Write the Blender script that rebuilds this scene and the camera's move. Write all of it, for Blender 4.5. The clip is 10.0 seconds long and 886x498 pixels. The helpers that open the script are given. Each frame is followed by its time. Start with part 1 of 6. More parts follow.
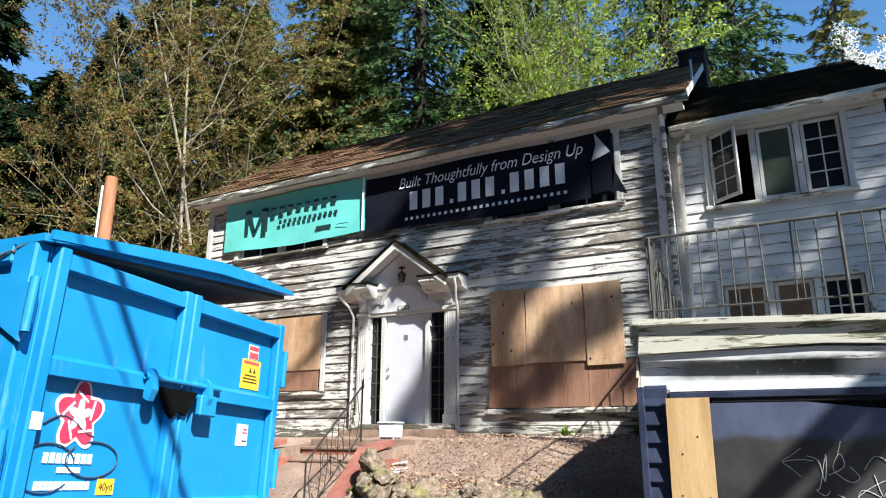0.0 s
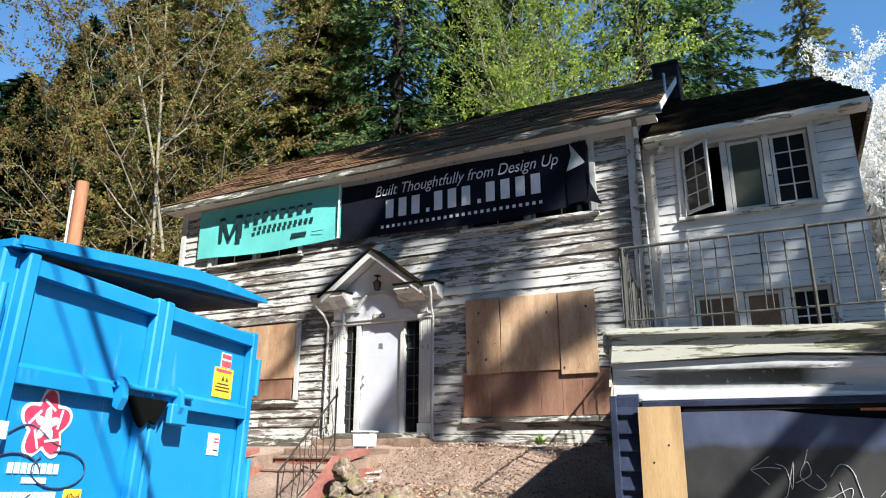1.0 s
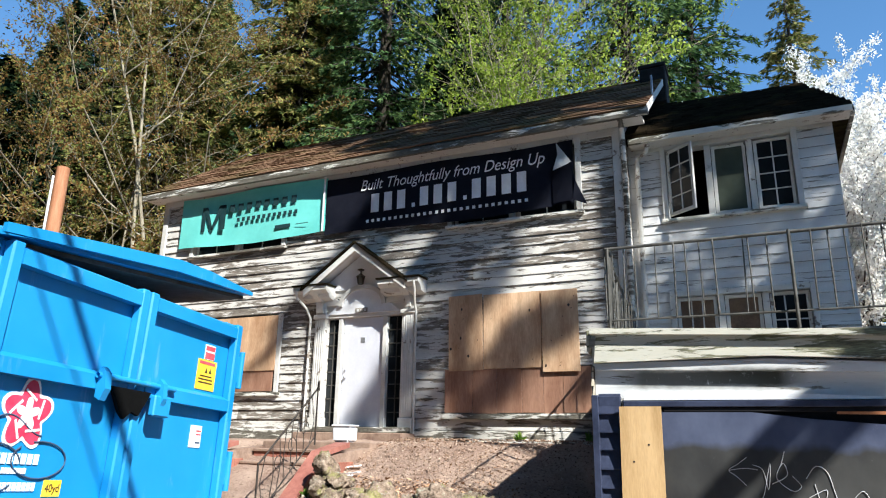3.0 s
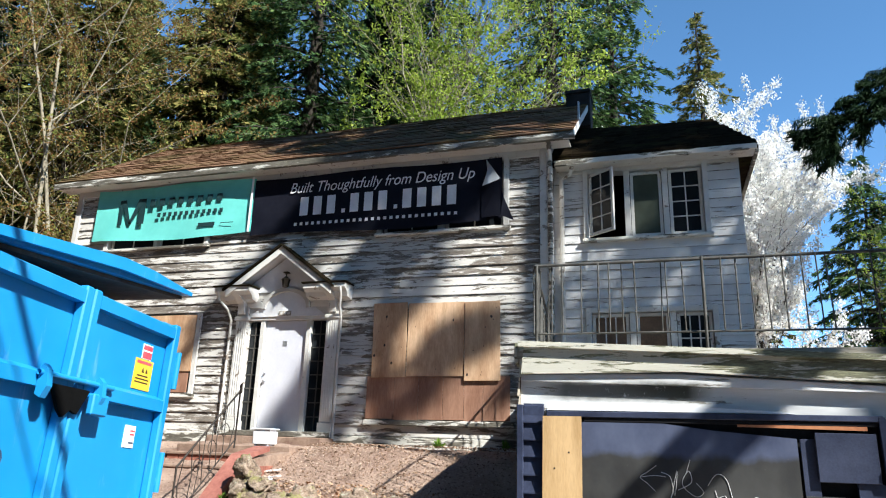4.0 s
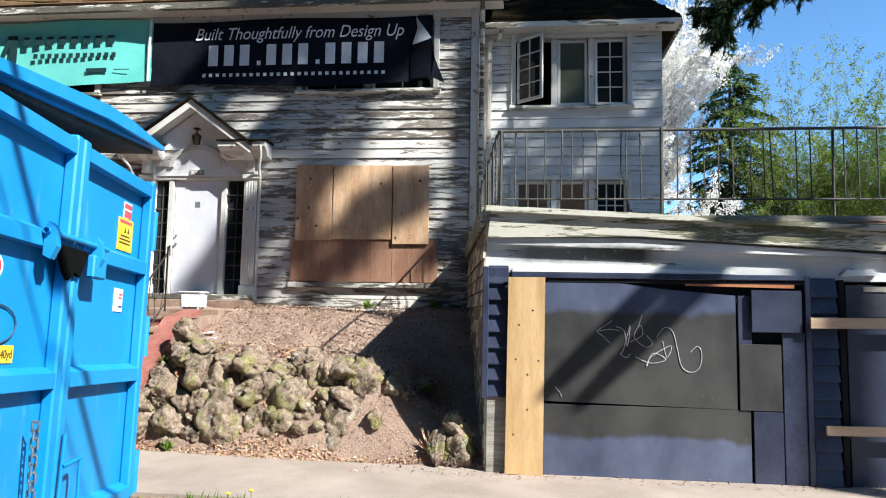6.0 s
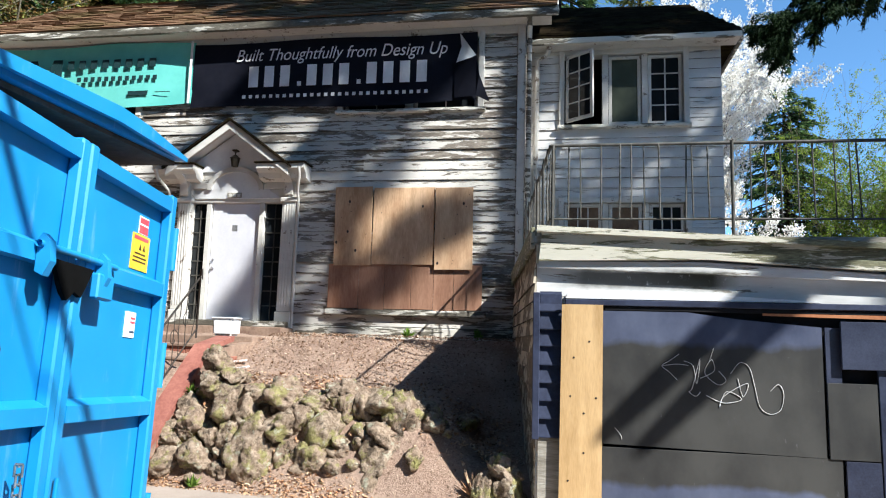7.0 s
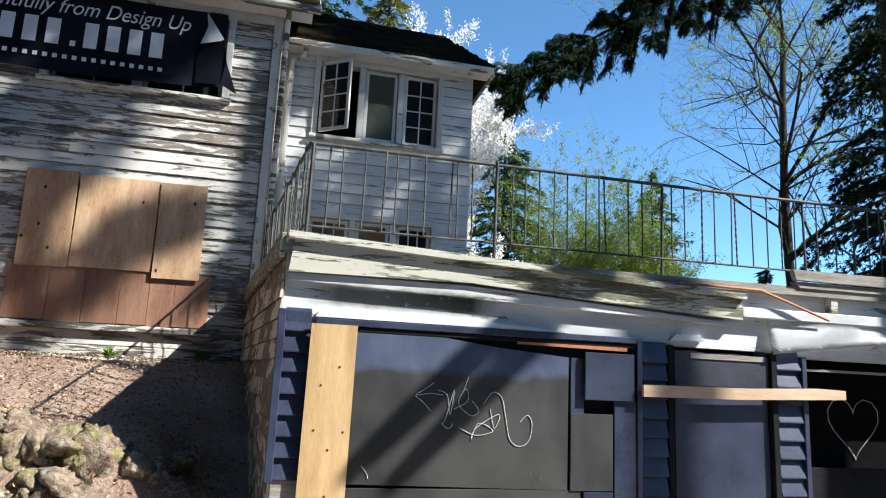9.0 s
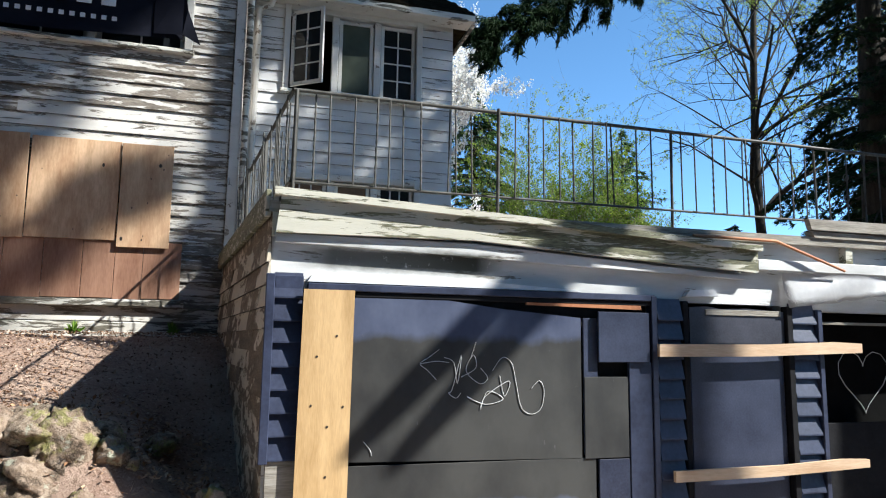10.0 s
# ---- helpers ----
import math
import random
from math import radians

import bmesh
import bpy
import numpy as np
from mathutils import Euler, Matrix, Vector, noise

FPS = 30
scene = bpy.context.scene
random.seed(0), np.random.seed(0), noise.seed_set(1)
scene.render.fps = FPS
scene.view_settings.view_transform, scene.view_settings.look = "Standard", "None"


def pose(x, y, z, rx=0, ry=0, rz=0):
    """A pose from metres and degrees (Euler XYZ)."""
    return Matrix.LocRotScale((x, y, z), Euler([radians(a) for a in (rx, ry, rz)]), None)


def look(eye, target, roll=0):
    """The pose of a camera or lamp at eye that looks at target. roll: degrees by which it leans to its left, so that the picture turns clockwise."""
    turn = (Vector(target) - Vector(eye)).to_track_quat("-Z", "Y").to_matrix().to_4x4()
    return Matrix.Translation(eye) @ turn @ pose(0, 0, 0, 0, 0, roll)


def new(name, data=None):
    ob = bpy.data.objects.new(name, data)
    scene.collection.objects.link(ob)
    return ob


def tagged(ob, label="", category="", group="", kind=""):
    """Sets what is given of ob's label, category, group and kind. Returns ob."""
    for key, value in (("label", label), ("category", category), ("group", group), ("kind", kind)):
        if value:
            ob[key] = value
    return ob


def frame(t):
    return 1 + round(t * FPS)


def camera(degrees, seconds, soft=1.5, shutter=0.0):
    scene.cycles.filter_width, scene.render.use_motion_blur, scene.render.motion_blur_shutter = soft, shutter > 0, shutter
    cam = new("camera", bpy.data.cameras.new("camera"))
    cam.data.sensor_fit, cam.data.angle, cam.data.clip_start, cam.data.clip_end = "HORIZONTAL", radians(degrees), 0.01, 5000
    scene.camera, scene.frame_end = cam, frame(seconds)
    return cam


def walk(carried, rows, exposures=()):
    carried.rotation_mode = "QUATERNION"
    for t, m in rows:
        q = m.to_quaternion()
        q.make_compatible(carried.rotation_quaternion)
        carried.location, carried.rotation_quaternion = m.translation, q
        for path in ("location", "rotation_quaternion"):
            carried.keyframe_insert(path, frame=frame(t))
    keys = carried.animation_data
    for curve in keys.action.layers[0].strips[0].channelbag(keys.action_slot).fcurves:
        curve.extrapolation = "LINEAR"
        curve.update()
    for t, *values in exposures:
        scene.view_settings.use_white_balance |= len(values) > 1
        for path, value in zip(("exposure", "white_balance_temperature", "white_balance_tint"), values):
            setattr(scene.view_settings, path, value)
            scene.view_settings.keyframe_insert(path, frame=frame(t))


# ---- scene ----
cam = camera(65.9, 10.0, soft=1.1)
PATH = [
    (0, (0.259, 0.511, 1.759), (-0.669, 2.203, 2.285), 0.1),
    (0.5, (0.254, 0.503, 1.756), (-0.648, 2.204, 2.294), 0.0),
    (1, (0.269, 0.501, 1.757), (-0.594, 2.22, 2.307), -0.0),
    (1.5, (0.252, 0.503, 1.757), (-0.587, 2.235, 2.301), 0.2),
    (2, (0.249, 0.512, 1.751), (-0.594, 2.252, 2.264), 0.4),
    (2.2, (0.229, 0.523, 1.764), (-0.618, 2.264, 2.266), 0.6),
    (3.3, (0.233, 0.427, 1.769), (-0.539, 2.183, 2.335), 1.3),
    (3.5, (0.205, 0.381, 1.746), (-0.515, 2.153, 2.329), 1.6),
    (4, (0.09, 0.182, 1.745), (-0.494, 2.011, 2.306), 1.9),
    (4.5, (-0.085, -0.049, 1.729), (-0.353, 1.859, 2.268), 1.6),
    (4.8, (-0.291, -0.226, 1.739), (-0.361, 1.714, 2.22), 0.4),
    (5, (-0.45, -0.252, 1.684), (-0.429, 1.7, 2.12), 0.3),
    (5.2, (-0.641, -0.269, 1.657), (-0.612, 1.709, 1.949), 0.7),
    (5.5, (-0.733, -0.206, 1.679), (-0.89, 1.778, 1.878), 1.5),
    (6, (-0.962, 0.026, 1.712), (-1.173, 2.006, 1.897), 1.0),
    (6.2, (-1.003, 0.152, 1.698), (-1.223, 2.13, 1.902), 0.6),
    (7.3, (-1.149, 0.766, 1.716), (-1.501, 2.714, 2.0), 2.1),
    (7.5, (-1.206, 0.86, 1.716), (-1.404, 2.827, 2.017), 1.4),
    (8, (-1.172, 1.048, 1.711), (-1.124, 3.02, 2.041), 1.0),
    (8.2, (-1.113, 1.147, 1.739), (-0.954, 3.111, 2.085), 2.3),
    (8.5, (-1.157, 1.216, 1.728), (-0.849, 3.154, 2.119), 4.0),
    (9, (-1.285, 1.464, 1.712), (-0.839, 3.379, 2.079), 2.7),
    (9.5, (-1.402, 1.701, 1.714), (-0.911, 3.61, 2.054), 1.0),
    (10, (-1.442, 2.026, 1.722), (-0.893, 3.93, 1.99), 0.8),
]
walk(cam, [(t, look(eye, target, roll)) for t, eye, target, roll in PATH], exposures=[(0, 1.18, 6250, 6), (10, 1.18, 6250, 6)])

# ---- light ----
SUN = Vector((0.96, -0.61, 1.0)).normalized()
world = bpy.data.worlds.new("sky")
world.use_nodes = True
scene.world = world
wt = world.node_tree
sky = wt.nodes.new("ShaderNodeTexSky")
sky.sky_type = "NISHITA"
sky.sun_disc = False
sky.sun_elevation = math.asin(SUN.z)
sky.sun_rotation = math.atan2(SUN.x, SUN.y)
sky.altitude = 1200
sky.air_density, sky.dust_density, sky.ozone_density = 0.65, 0.0, 4.0
deep = wt.nodes.new("ShaderNodeHueSaturation")
deep.inputs["Hue"].default_value = 0.49
deep.inputs["Saturation"].default_value = 1.05
wt.links.new(sky.outputs[0], deep.inputs["Color"])
wt.links.new(deep.outputs[0], wt.nodes["Background"].inputs[0])
wt.nodes["Background"].inputs[1].default_value = 0.145
sun_data = bpy.data.lights.new("sun", "SUN")
sun_data.energy, sun_data.angle, sun_data.color = 5.0, radians(0.55), (1.0, 0.96, 0.90)
sun = new("sun", sun_data)
sun.matrix_world = look(SUN * 60, (0, 0, 0))


# ---- materials ----
class Mat:
    """A node material whose patterns lie in world metres."""

    def __init__(self, name, rough=0.7, metal=0.0, spec=0.35):
        self.m = bpy.data.materials.new(name)
        self.m.use_nodes = True
        self.t = self.m.node_tree
        self.b = self.t.nodes["Principled BSDF"]
        self.b.inputs["Roughness"].default_value = rough
        self.b.inputs["Metallic"].default_value = metal
        self.b.inputs["Specular IOR Level"].default_value = spec
        self.pos = self.node("ShaderNodeNewGeometry").outputs["Position"]

    def node(self, kind):
        return self.t.nodes.new(kind)

    def put(self, socket, value):
        if isinstance(value, bpy.types.NodeSocket):
            self.t.links.new(value, socket)
        elif isinstance(value, tuple) and len(value) == 3 and socket.type == "RGBA":
            socket.default_value = (*value, 1)
        else:
            socket.default_value = value

    def noise(self, scale, detail=4.0, rough=0.6, stretch=(1, 1, 1), shift=0.0, warp=0.0):
        m = self.node("ShaderNodeMapping")
        self.put(m.inputs[0], self.pos)
        m.inputs["Scale"].default_value = stretch
        m.inputs["Location"].default_value = (shift, shift * 0.7, shift * 1.3)
        n = self.node("ShaderNodeTexNoise")
        self.put(n.inputs["Vector"], m.outputs[0])
        n.inputs["Scale"].default_value = scale
        n.inputs["Detail"].default_value = detail
        n.inputs["Roughness"].default_value = rough
        n.inputs["Distortion"].default_value = warp
        return n.outputs[0]

    def ramp(self, fac, *stops):
        r = self.node("ShaderNodeValToRGB")
        self.put(r.inputs[0], fac)
        e = r.color_ramp.elements
        while len(e) < len(stops):
            e.new(0.5)
        for el, (p, c) in zip(e, stops):
            el.position = p
            el.color = (*c, 1) if isinstance(c, tuple) else (c, c, c, 1)
        return r.outputs[0]

    def mix(self, fac, a, b, mode="MIX"):
        n = self.node("ShaderNodeMix")
        n.data_type, n.blend_type = "RGBA", mode
        self.put(n.inputs[0], fac)
        self.put(n.inputs[6], a)
        self.put(n.inputs[7], b)
        return n.outputs[2]

    def math(self, op, a, b):
        n = self.node("ShaderNodeMath")
        n.operation = op
        self.put(n.inputs[0], a)
        self.put(n.inputs[1], b)
        return n.outputs[0]

    def chance(self):
        return self.node("ShaderNodeObjectInfo").outputs["Random"]

    def island(self):
        return self.node("ShaderNodeNewGeometry").outputs["Random Per Island"]

    def done(self, colour, bump=None, strength=0.3, depth=0.01, rough=None):
        self.put(self.b.inputs["Base Color"], colour)
        if rough is not None:
            self.put(self.b.inputs["Roughness"], rough)
        if bump is not None:
            n = self.node("ShaderNodeBump")
            n.inputs["Strength"].default_value = strength
            n.inputs["Distance"].default_value = depth
            self.put(n.inputs["Height"], bump)
            self.put(self.b.inputs["Normal"], n.outputs[0])
        return self.m


def peeling(name, paint, bare_dark, bare_light, worn, grain=(1.2, 1.2, 9.0), scale=1.9, per_piece=0.22, big=0.5):
    """Old paint that flakes off in streaks along the grain and shows grey wood."""
    k = Mat(name, rough=0.72)
    patches = k.noise(scale, 8, 0.68, grain, 3.0, 0.4)
    zones = k.noise(0.33, 3, 0.5, (1, 1, 1.7), 11.0)
    mask = k.math("ADD", patches, k.math("MULTIPLY", k.math("SUBTRACT", zones, 0.5), big))
    mask = k.math("ADD", mask, k.math("MULTIPLY", k.math("SUBTRACT", k.chance(), 0.5), per_piece))
    cut = k.ramp(mask, (0.98 - worn, 0.0), (1.02 - worn, 1.0))
    fine = k.noise(26, 5, 0.7, (0.5, 0.5, 5.0), 5.0)
    tone = k.ramp(k.noise(1.1, 4, 0.6, (1, 1, 3), 7.0), (0.3, tuple(c * 0.80 for c in paint)), (0.65, paint))
    tone = k.mix(k.ramp(fine, (0.55, 0.0), (0.75, 0.45)), tone, bare_light)
    wood = k.ramp(fine, (0.3, bare_dark), (0.7, bare_light))
    wood = k.mix(k.ramp(k.noise(2.5, 3, 0.6, (1, 1, 4), 23), (0.4, 0.0), (0.7, 0.7)), wood, bare_dark)
    col = k.mix(cut, tone, wood)
    rel = k.math("ADD", k.math("MULTIPLY", cut, -0.6), k.math("MULTIPLY", fine, 0.5))
    return k.done(col, rel, 0.55, 0.006)


def banded_frieze():
    """White frieze paint with a mottled dark band along one stretch of it."""
    k = Mat("frieze_white", rough=0.7)
    split = k.node("ShaderNodeSeparateXYZ")
    k.put(split.inputs[0], k.pos)
    x, z = split.outputs[0], split.outputs[2]
    broad, fine = k.noise(3.2, 6, 0.7, (1, 1, 2), 3.0), k.noise(24, 5, 0.75, (1, 1, 0.6), 8.0)
    col = k.ramp(k.noise(1.3, 5, 0.6, (0.6, 1, 3), 5.0), (0.32, (0.42, 0.42, 0.41)), (0.62, (0.68, 0.68, 0.68)))
    flake = k.ramp(k.noise(2.4, 8, 0.7, (0.5, 2, 4), 17.0), (0.60, 0.0), (0.635, 1.0))
    col = k.mix(flake, col, k.ramp(fine, (0.3, (0.07, 0.06, 0.05)), (0.7, (0.34, 0.31, 0.27))))
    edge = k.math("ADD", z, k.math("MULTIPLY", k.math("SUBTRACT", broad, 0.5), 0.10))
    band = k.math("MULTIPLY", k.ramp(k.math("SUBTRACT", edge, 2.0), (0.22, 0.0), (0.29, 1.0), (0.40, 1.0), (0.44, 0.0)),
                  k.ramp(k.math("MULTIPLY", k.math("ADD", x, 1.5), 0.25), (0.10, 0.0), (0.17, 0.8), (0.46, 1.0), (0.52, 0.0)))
    dark_band = k.math("MULTIPLY", band, k.ramp(k.math("ADD", k.math("MULTIPLY", fine, 0.5), k.math("MULTIPLY", broad, 0.5)), (0.33, 0.0), (0.43, 0.97)))
    col = k.mix(dark_band, col, (0.035, 0.036, 0.026))
    return k.done(col, k.math("ADD", k.math("MULTIPLY", flake, -0.6), fine), 0.4, 0.005)


def mottled(name, a, b, scale=3.0, rough=0.8, metal=0.0, bump=0.25, depth=0.01, stretch=(1, 1, 1), fine=30.0, spec=0.35, vary=0.0):
    k = Mat(name, rough, metal, spec)
    big = k.noise(scale, 5, 0.62, stretch, 2.0)
    small = k.noise(fine, 4, 0.6, stretch, 9.0)
    col = k.ramp(k.math("ADD", k.math("MULTIPLY", big, 0.7), k.math("MULTIPLY", small, 0.3)), (0.36, a), (0.64, b))
    if vary:
        col = k.mix(k.math("MULTIPLY", k.chance(), vary), col, tuple(c * 0.35 for c in a))
    return k.done(col, small, bump, depth)


def leafy(name, a, b, c, rough=0.6, thin=0.35, even=False):
    k = Mat(name, rough, spec=0.06)
    col = k.ramp(k.island(), (0.0, a), (0.55, b), (1.0, c))
    shade = k.ramp(k.noise(0.5, 3), (0.35, 0.65), (0.65, 1.15))
    if not even:
        col = k.mix(1.0, col, shade, "MULTIPLY")
    k.done(col)
    if thin:
        tr = k.node("ShaderNodeBsdfTranslucent")
        k.put(tr.inputs[0], col)
        mx = k.node("ShaderNodeMixShader")
        mx.inputs[0].default_value = thin
        k.t.links.new(k.b.outputs[0], mx.inputs[1])
        k.t.links.new(tr.outputs[0], mx.inputs[2])
        k.t.links.new(mx.outputs[0], k.t.nodes["Material Output"].inputs[0])
    return k.m


siding_white = peeling("siding_white", (0.63, 0.60, 0.555), (0.065, 0.052, 0.042), (0.37, 0.325, 0.275), 0.478, (0.75, 0.75, 5.0), 3.2, 0.10, 0.55)
siding_far = peeling("siding_far", (0.68, 0.67, 0.66), (0.10, 0.09, 0.08), (0.42, 0.40, 0.37), 0.39, (0.55, 0.55, 7.0), 3.2, 0.08, 0.25)
trim_white = peeling("trim_white", (0.66, 0.64, 0.60), (0.13, 0.10, 0.08), (0.36, 0.31, 0.26), 0.36, (3, 3, 3), 2.4, 0.1, 0.3)
trim_sill = peeling("trim_sill", (0.68, 0.66, 0.60), (0.05, 0.045, 0.035), (0.24, 0.22, 0.18), 0.50, (0.9, 2, 6), 2.0, 0.1)
fascia_old = peeling("fascia_old", (0.58, 0.555, 0.47), (0.055, 0.050, 0.036), (0.33, 0.33, 0.20), 0.515, (0.45, 2, 4.5), 5.0, 0.1, 0.6)
side_cream = peeling("side_cream", (0.62, 0.54, 0.42), (0.07, 0.05, 0.035), (0.30, 0.23, 0.16), 0.52, (1.5, 1.5, 3), 2.2, 0.3)
frieze_white = banded_frieze()
plain_white = mottled("plain_white", (0.66, 0.66, 0.68), (0.77, 0.77, 0.78), 4, 0.45, bump=0.08, depth=0.003)
door_white = mottled("door_white", (0.58, 0.58, 0.64), (0.67, 0.67, 0.72), 2, 0.4, bump=0.05, depth=0.002)
navy = mottled("navy_paint", (0.020, 0.025, 0.048), (0.050, 0.060, 0.105), 2.5, 0.42, bump=0.2, depth=0.004)
slate_panel = mottled("slate_panel", (0.020, 0.024, 0.044), (0.054, 0.063, 0.102), 1.5, 0.34, bump=0.15, depth=0.003, fine=60)
grey_panel = mottled("grey_panel", (0.024, 0.025, 0.036), (0.060, 0.062, 0.084), 1.6, 0.45, bump=0.12, depth=0.003, fine=60)
# Near black: the darkness of gaps and unlit insides is painted in.
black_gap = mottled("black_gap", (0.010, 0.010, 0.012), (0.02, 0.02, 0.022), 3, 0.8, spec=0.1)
bare_plank = mottled("bare_plank", (0.40, 0.25, 0.11), (0.60, 0.40, 0.20), 1.5, 0.65, stretch=(5, 5, 0.7), fine=18, bump=0.2, depth=0.004)
new_lumber = mottled("new_lumber", (0.48, 0.31, 0.19), (0.70, 0.52, 0.36), 1.5, 0.6, stretch=(0.7, 5, 6), fine=18, bump=0.2, depth=0.004)
plywood = mottled("plywood", (0.43, 0.240, 0.13), (0.76, 0.52, 0.33), 1.3, 0.7, stretch=(3.5, 3.5, 0.8), fine=14, bump=0.2, depth=0.004, vary=0.25)
plywood_red = mottled("plywood_red", (0.25, 0.120, 0.075), (0.45, 0.255, 0.17), 1.3, 0.72, stretch=(4, 4, 0.8), fine=14, bump=0.2, depth=0.004, vary=0.3)
wood_grey = mottled("wood_grey", (0.16, 0.14, 0.115), (0.42, 0.39, 0.34), 2, 0.8, stretch=(0.8, 4, 8), fine=12, bump=0.5, depth=0.01)
wood_orange = mottled("wood_orange", (0.34, 0.12, 0.05), (0.5, 0.22, 0.10), 3, 0.6)
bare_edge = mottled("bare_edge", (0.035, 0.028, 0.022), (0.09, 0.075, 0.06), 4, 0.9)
iron = mottled("wrought_iron", (0.04, 0.038, 0.034), (0.125, 0.12, 0.108), 6, 0.6, 0.3, 0.2, 0.003)
iron_dark = mottled("iron_dark", (0.02, 0.018, 0.016), (0.07, 0.055, 0.045), 6, 0.6, 0.3, 0.2, 0.003)
brass_dark = mottled("lantern_metal", (0.02, 0.016, 0.012), (0.06, 0.045, 0.03), 12, 0.45, 0.6)
chimney_brick = mottled("chimney_brick", (0.012, 0.010, 0.009), (0.030, 0.025, 0.022), 5, 0.9)
zinc = mottled("flashing", (0.35, 0.36, 0.38), (0.6, 0.6, 0.62), 8, 0.4, 0.7)
brick_red = mottled("brick_red", (0.24, 0.08, 0.055), (0.40, 0.17, 0.12), 5, 0.85, bump=0.5, vary=0.35)
red_paint = mottled("red_paint", (0.20, 0.065, 0.050), (0.36, 0.15, 0.115), 3, 0.7, bump=0.3)
step_stone = mottled("step_stone", (0.16, 0.10, 0.075), (0.34, 0.24, 0.18), 4, 0.9, bump=0.4)
concrete = mottled("concrete", (0.255, 0.205, 0.170), (0.39, 0.322, 0.275), 1.2, 0.92, bump=0.35, depth=0.006, fine=45)
asphalt = mottled("asphalt", (0.042, 0.042, 0.043), (0.075, 0.073, 0.07), 2, 0.95, bump=0.6, fine=80)
# Blackest colour, painted where deep shade fills an opening.
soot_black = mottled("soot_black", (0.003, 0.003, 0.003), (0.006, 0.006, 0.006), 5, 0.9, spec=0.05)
rubber = mottled("rubber", (0.010, 0.010, 0.010), (0.03, 0.03, 0.03), 5, 0.8)
chain_steel = mottled("chain_steel", (0.22, 0.23, 0.25), (0.45, 0.46, 0.48), 20, 0.45, 0.8)
bark_light = mottled("bark_light", (0.15, 0.125, 0.09), (0.36, 0.32, 0.23), 3, 0.9, stretch=(2, 2, 0.6), bump=0.6, depth=0.03)
bark_dark = mottled("bark_dark", (0.020, 0.016, 0.012), (0.060, 0.048, 0.036), 3, 0.95, stretch=(3, 3, 0.6), bump=0.8, depth=0.04)
pole_wood = mottled("pole_wood", (0.30, 0.12, 0.055), (0.46, 0.22, 0.12), 3, 0.8, stretch=(4, 4, 0.5))
teal_cloth = mottled("teal_cloth", (0.14, 0.55, 0.50), (0.18, 0.64, 0.58), 1.5, 0.45, bump=0.1, depth=0.01, fine=8)
navy_cloth = mottled("navy_cloth", (0.006, 0.007, 0.013), (0.013, 0.014, 0.022), 1.5, 0.5, bump=0.1, depth=0.01, fine=8, spec=0.12)
cloth_back = mottled("cloth_back", (0.70, 0.72, 0.75), (0.82, 0.83, 0.85), 2, 0.5)
print_white = mottled("print_white", (0.72, 0.72, 0.74), (0.85, 0.85, 0.87), 5, 0.5)
print_dark = mottled("print_dark", (0.010, 0.035, 0.04), (0.02, 0.05, 0.055), 5, 0.5)
sticker_yellow = mottled("sticker_yellow", (0.80, 0.46, 0.03), (0.9, 0.58, 0.06), 9, 0.4)
sticker_red = mottled("sticker_red", (0.60, 0.05, 0.07), (0.75, 0.12, 0.13), 9, 0.4)
sticker_black = mottled("sticker_black", (0.05, 0.03, 0.01), (0.09, 0.06, 0.02), 9, 0.5)
star_pink = mottled("star_pink", (0.55, 0.02, 0.06), (0.72, 0.06, 0.12), 7, 0.4)
spray_black = mottled("spray_black", (0.03, 0.05, 0.09), (0.05, 0.08, 0.14), 7, 0.6)
chalk = mottled("chalk_line", (0.45, 0.45, 0.45), (0.75, 0.75, 0.75), 30, 0.7)
ply_inside = mottled("ply_inside", (0.075, 0.045, 0.03), (0.20, 0.125, 0.075), 2, 0.7)
dry_leaf = leafy("dry_leaf", (0.38, 0.19, 0.10), (0.56, 0.35, 0.21), (0.70, 0.52, 0.36), 0.7, 0.1)
debris = leafy("debris", (0.16, 0.09, 0.05), (0.34, 0.22, 0.15), (0.62, 0.50, 0.40), 0.8, 0.0)
fir_green = leafy("fir_green", (0.018, 0.045, 0.018), (0.062, 0.120, 0.040), (0.17, 0.25, 0.085), 0.6, 0.2)
fir_dark = leafy("fir_dark", (0.008, 0.018, 0.009), (0.016, 0.034, 0.014), (0.030, 0.055, 0.020), 0.65, 0.15)
cedar_green = leafy("cedar_green", (0.045, 0.07, 0.018), (0.165, 0.185, 0.05), (0.38, 0.31, 0.11), 0.6, 0.25)
bud_brown = leafy("bud_brown", (0.21, 0.10, 0.04), (0.25, 0.18, 0.06), (0.19, 0.24, 0.06), 0.6, 0.35)
spring_green = leafy("spring_green", (0.18, 0.27, 0.03), (0.33, 0.43, 0.06), (0.50, 0.58, 0.13), 0.5, 0.5)
shrub_green = leafy("shrub_green", (0.12, 0.20, 0.03), (0.26, 0.37, 0.055), (0.44, 0.54, 0.11), 0.5, 0.45)
blossom = leafy("blossom", (0.86, 0.84, 0.79), (0.92, 0.91, 0.88), (0.95, 0.94, 0.93), 0.6, 0.5, even=True)
grass_blade = leafy("grass_blade", (0.07, 0.15, 0.02), (0.14, 0.26, 0.04), (0.28, 0.36, 0.09), 0.5, 0.4)
dandelion = mottled("dandelion", (0.8, 0.55, 0.02), (0.9, 0.7, 0.05), 40, 0.6)


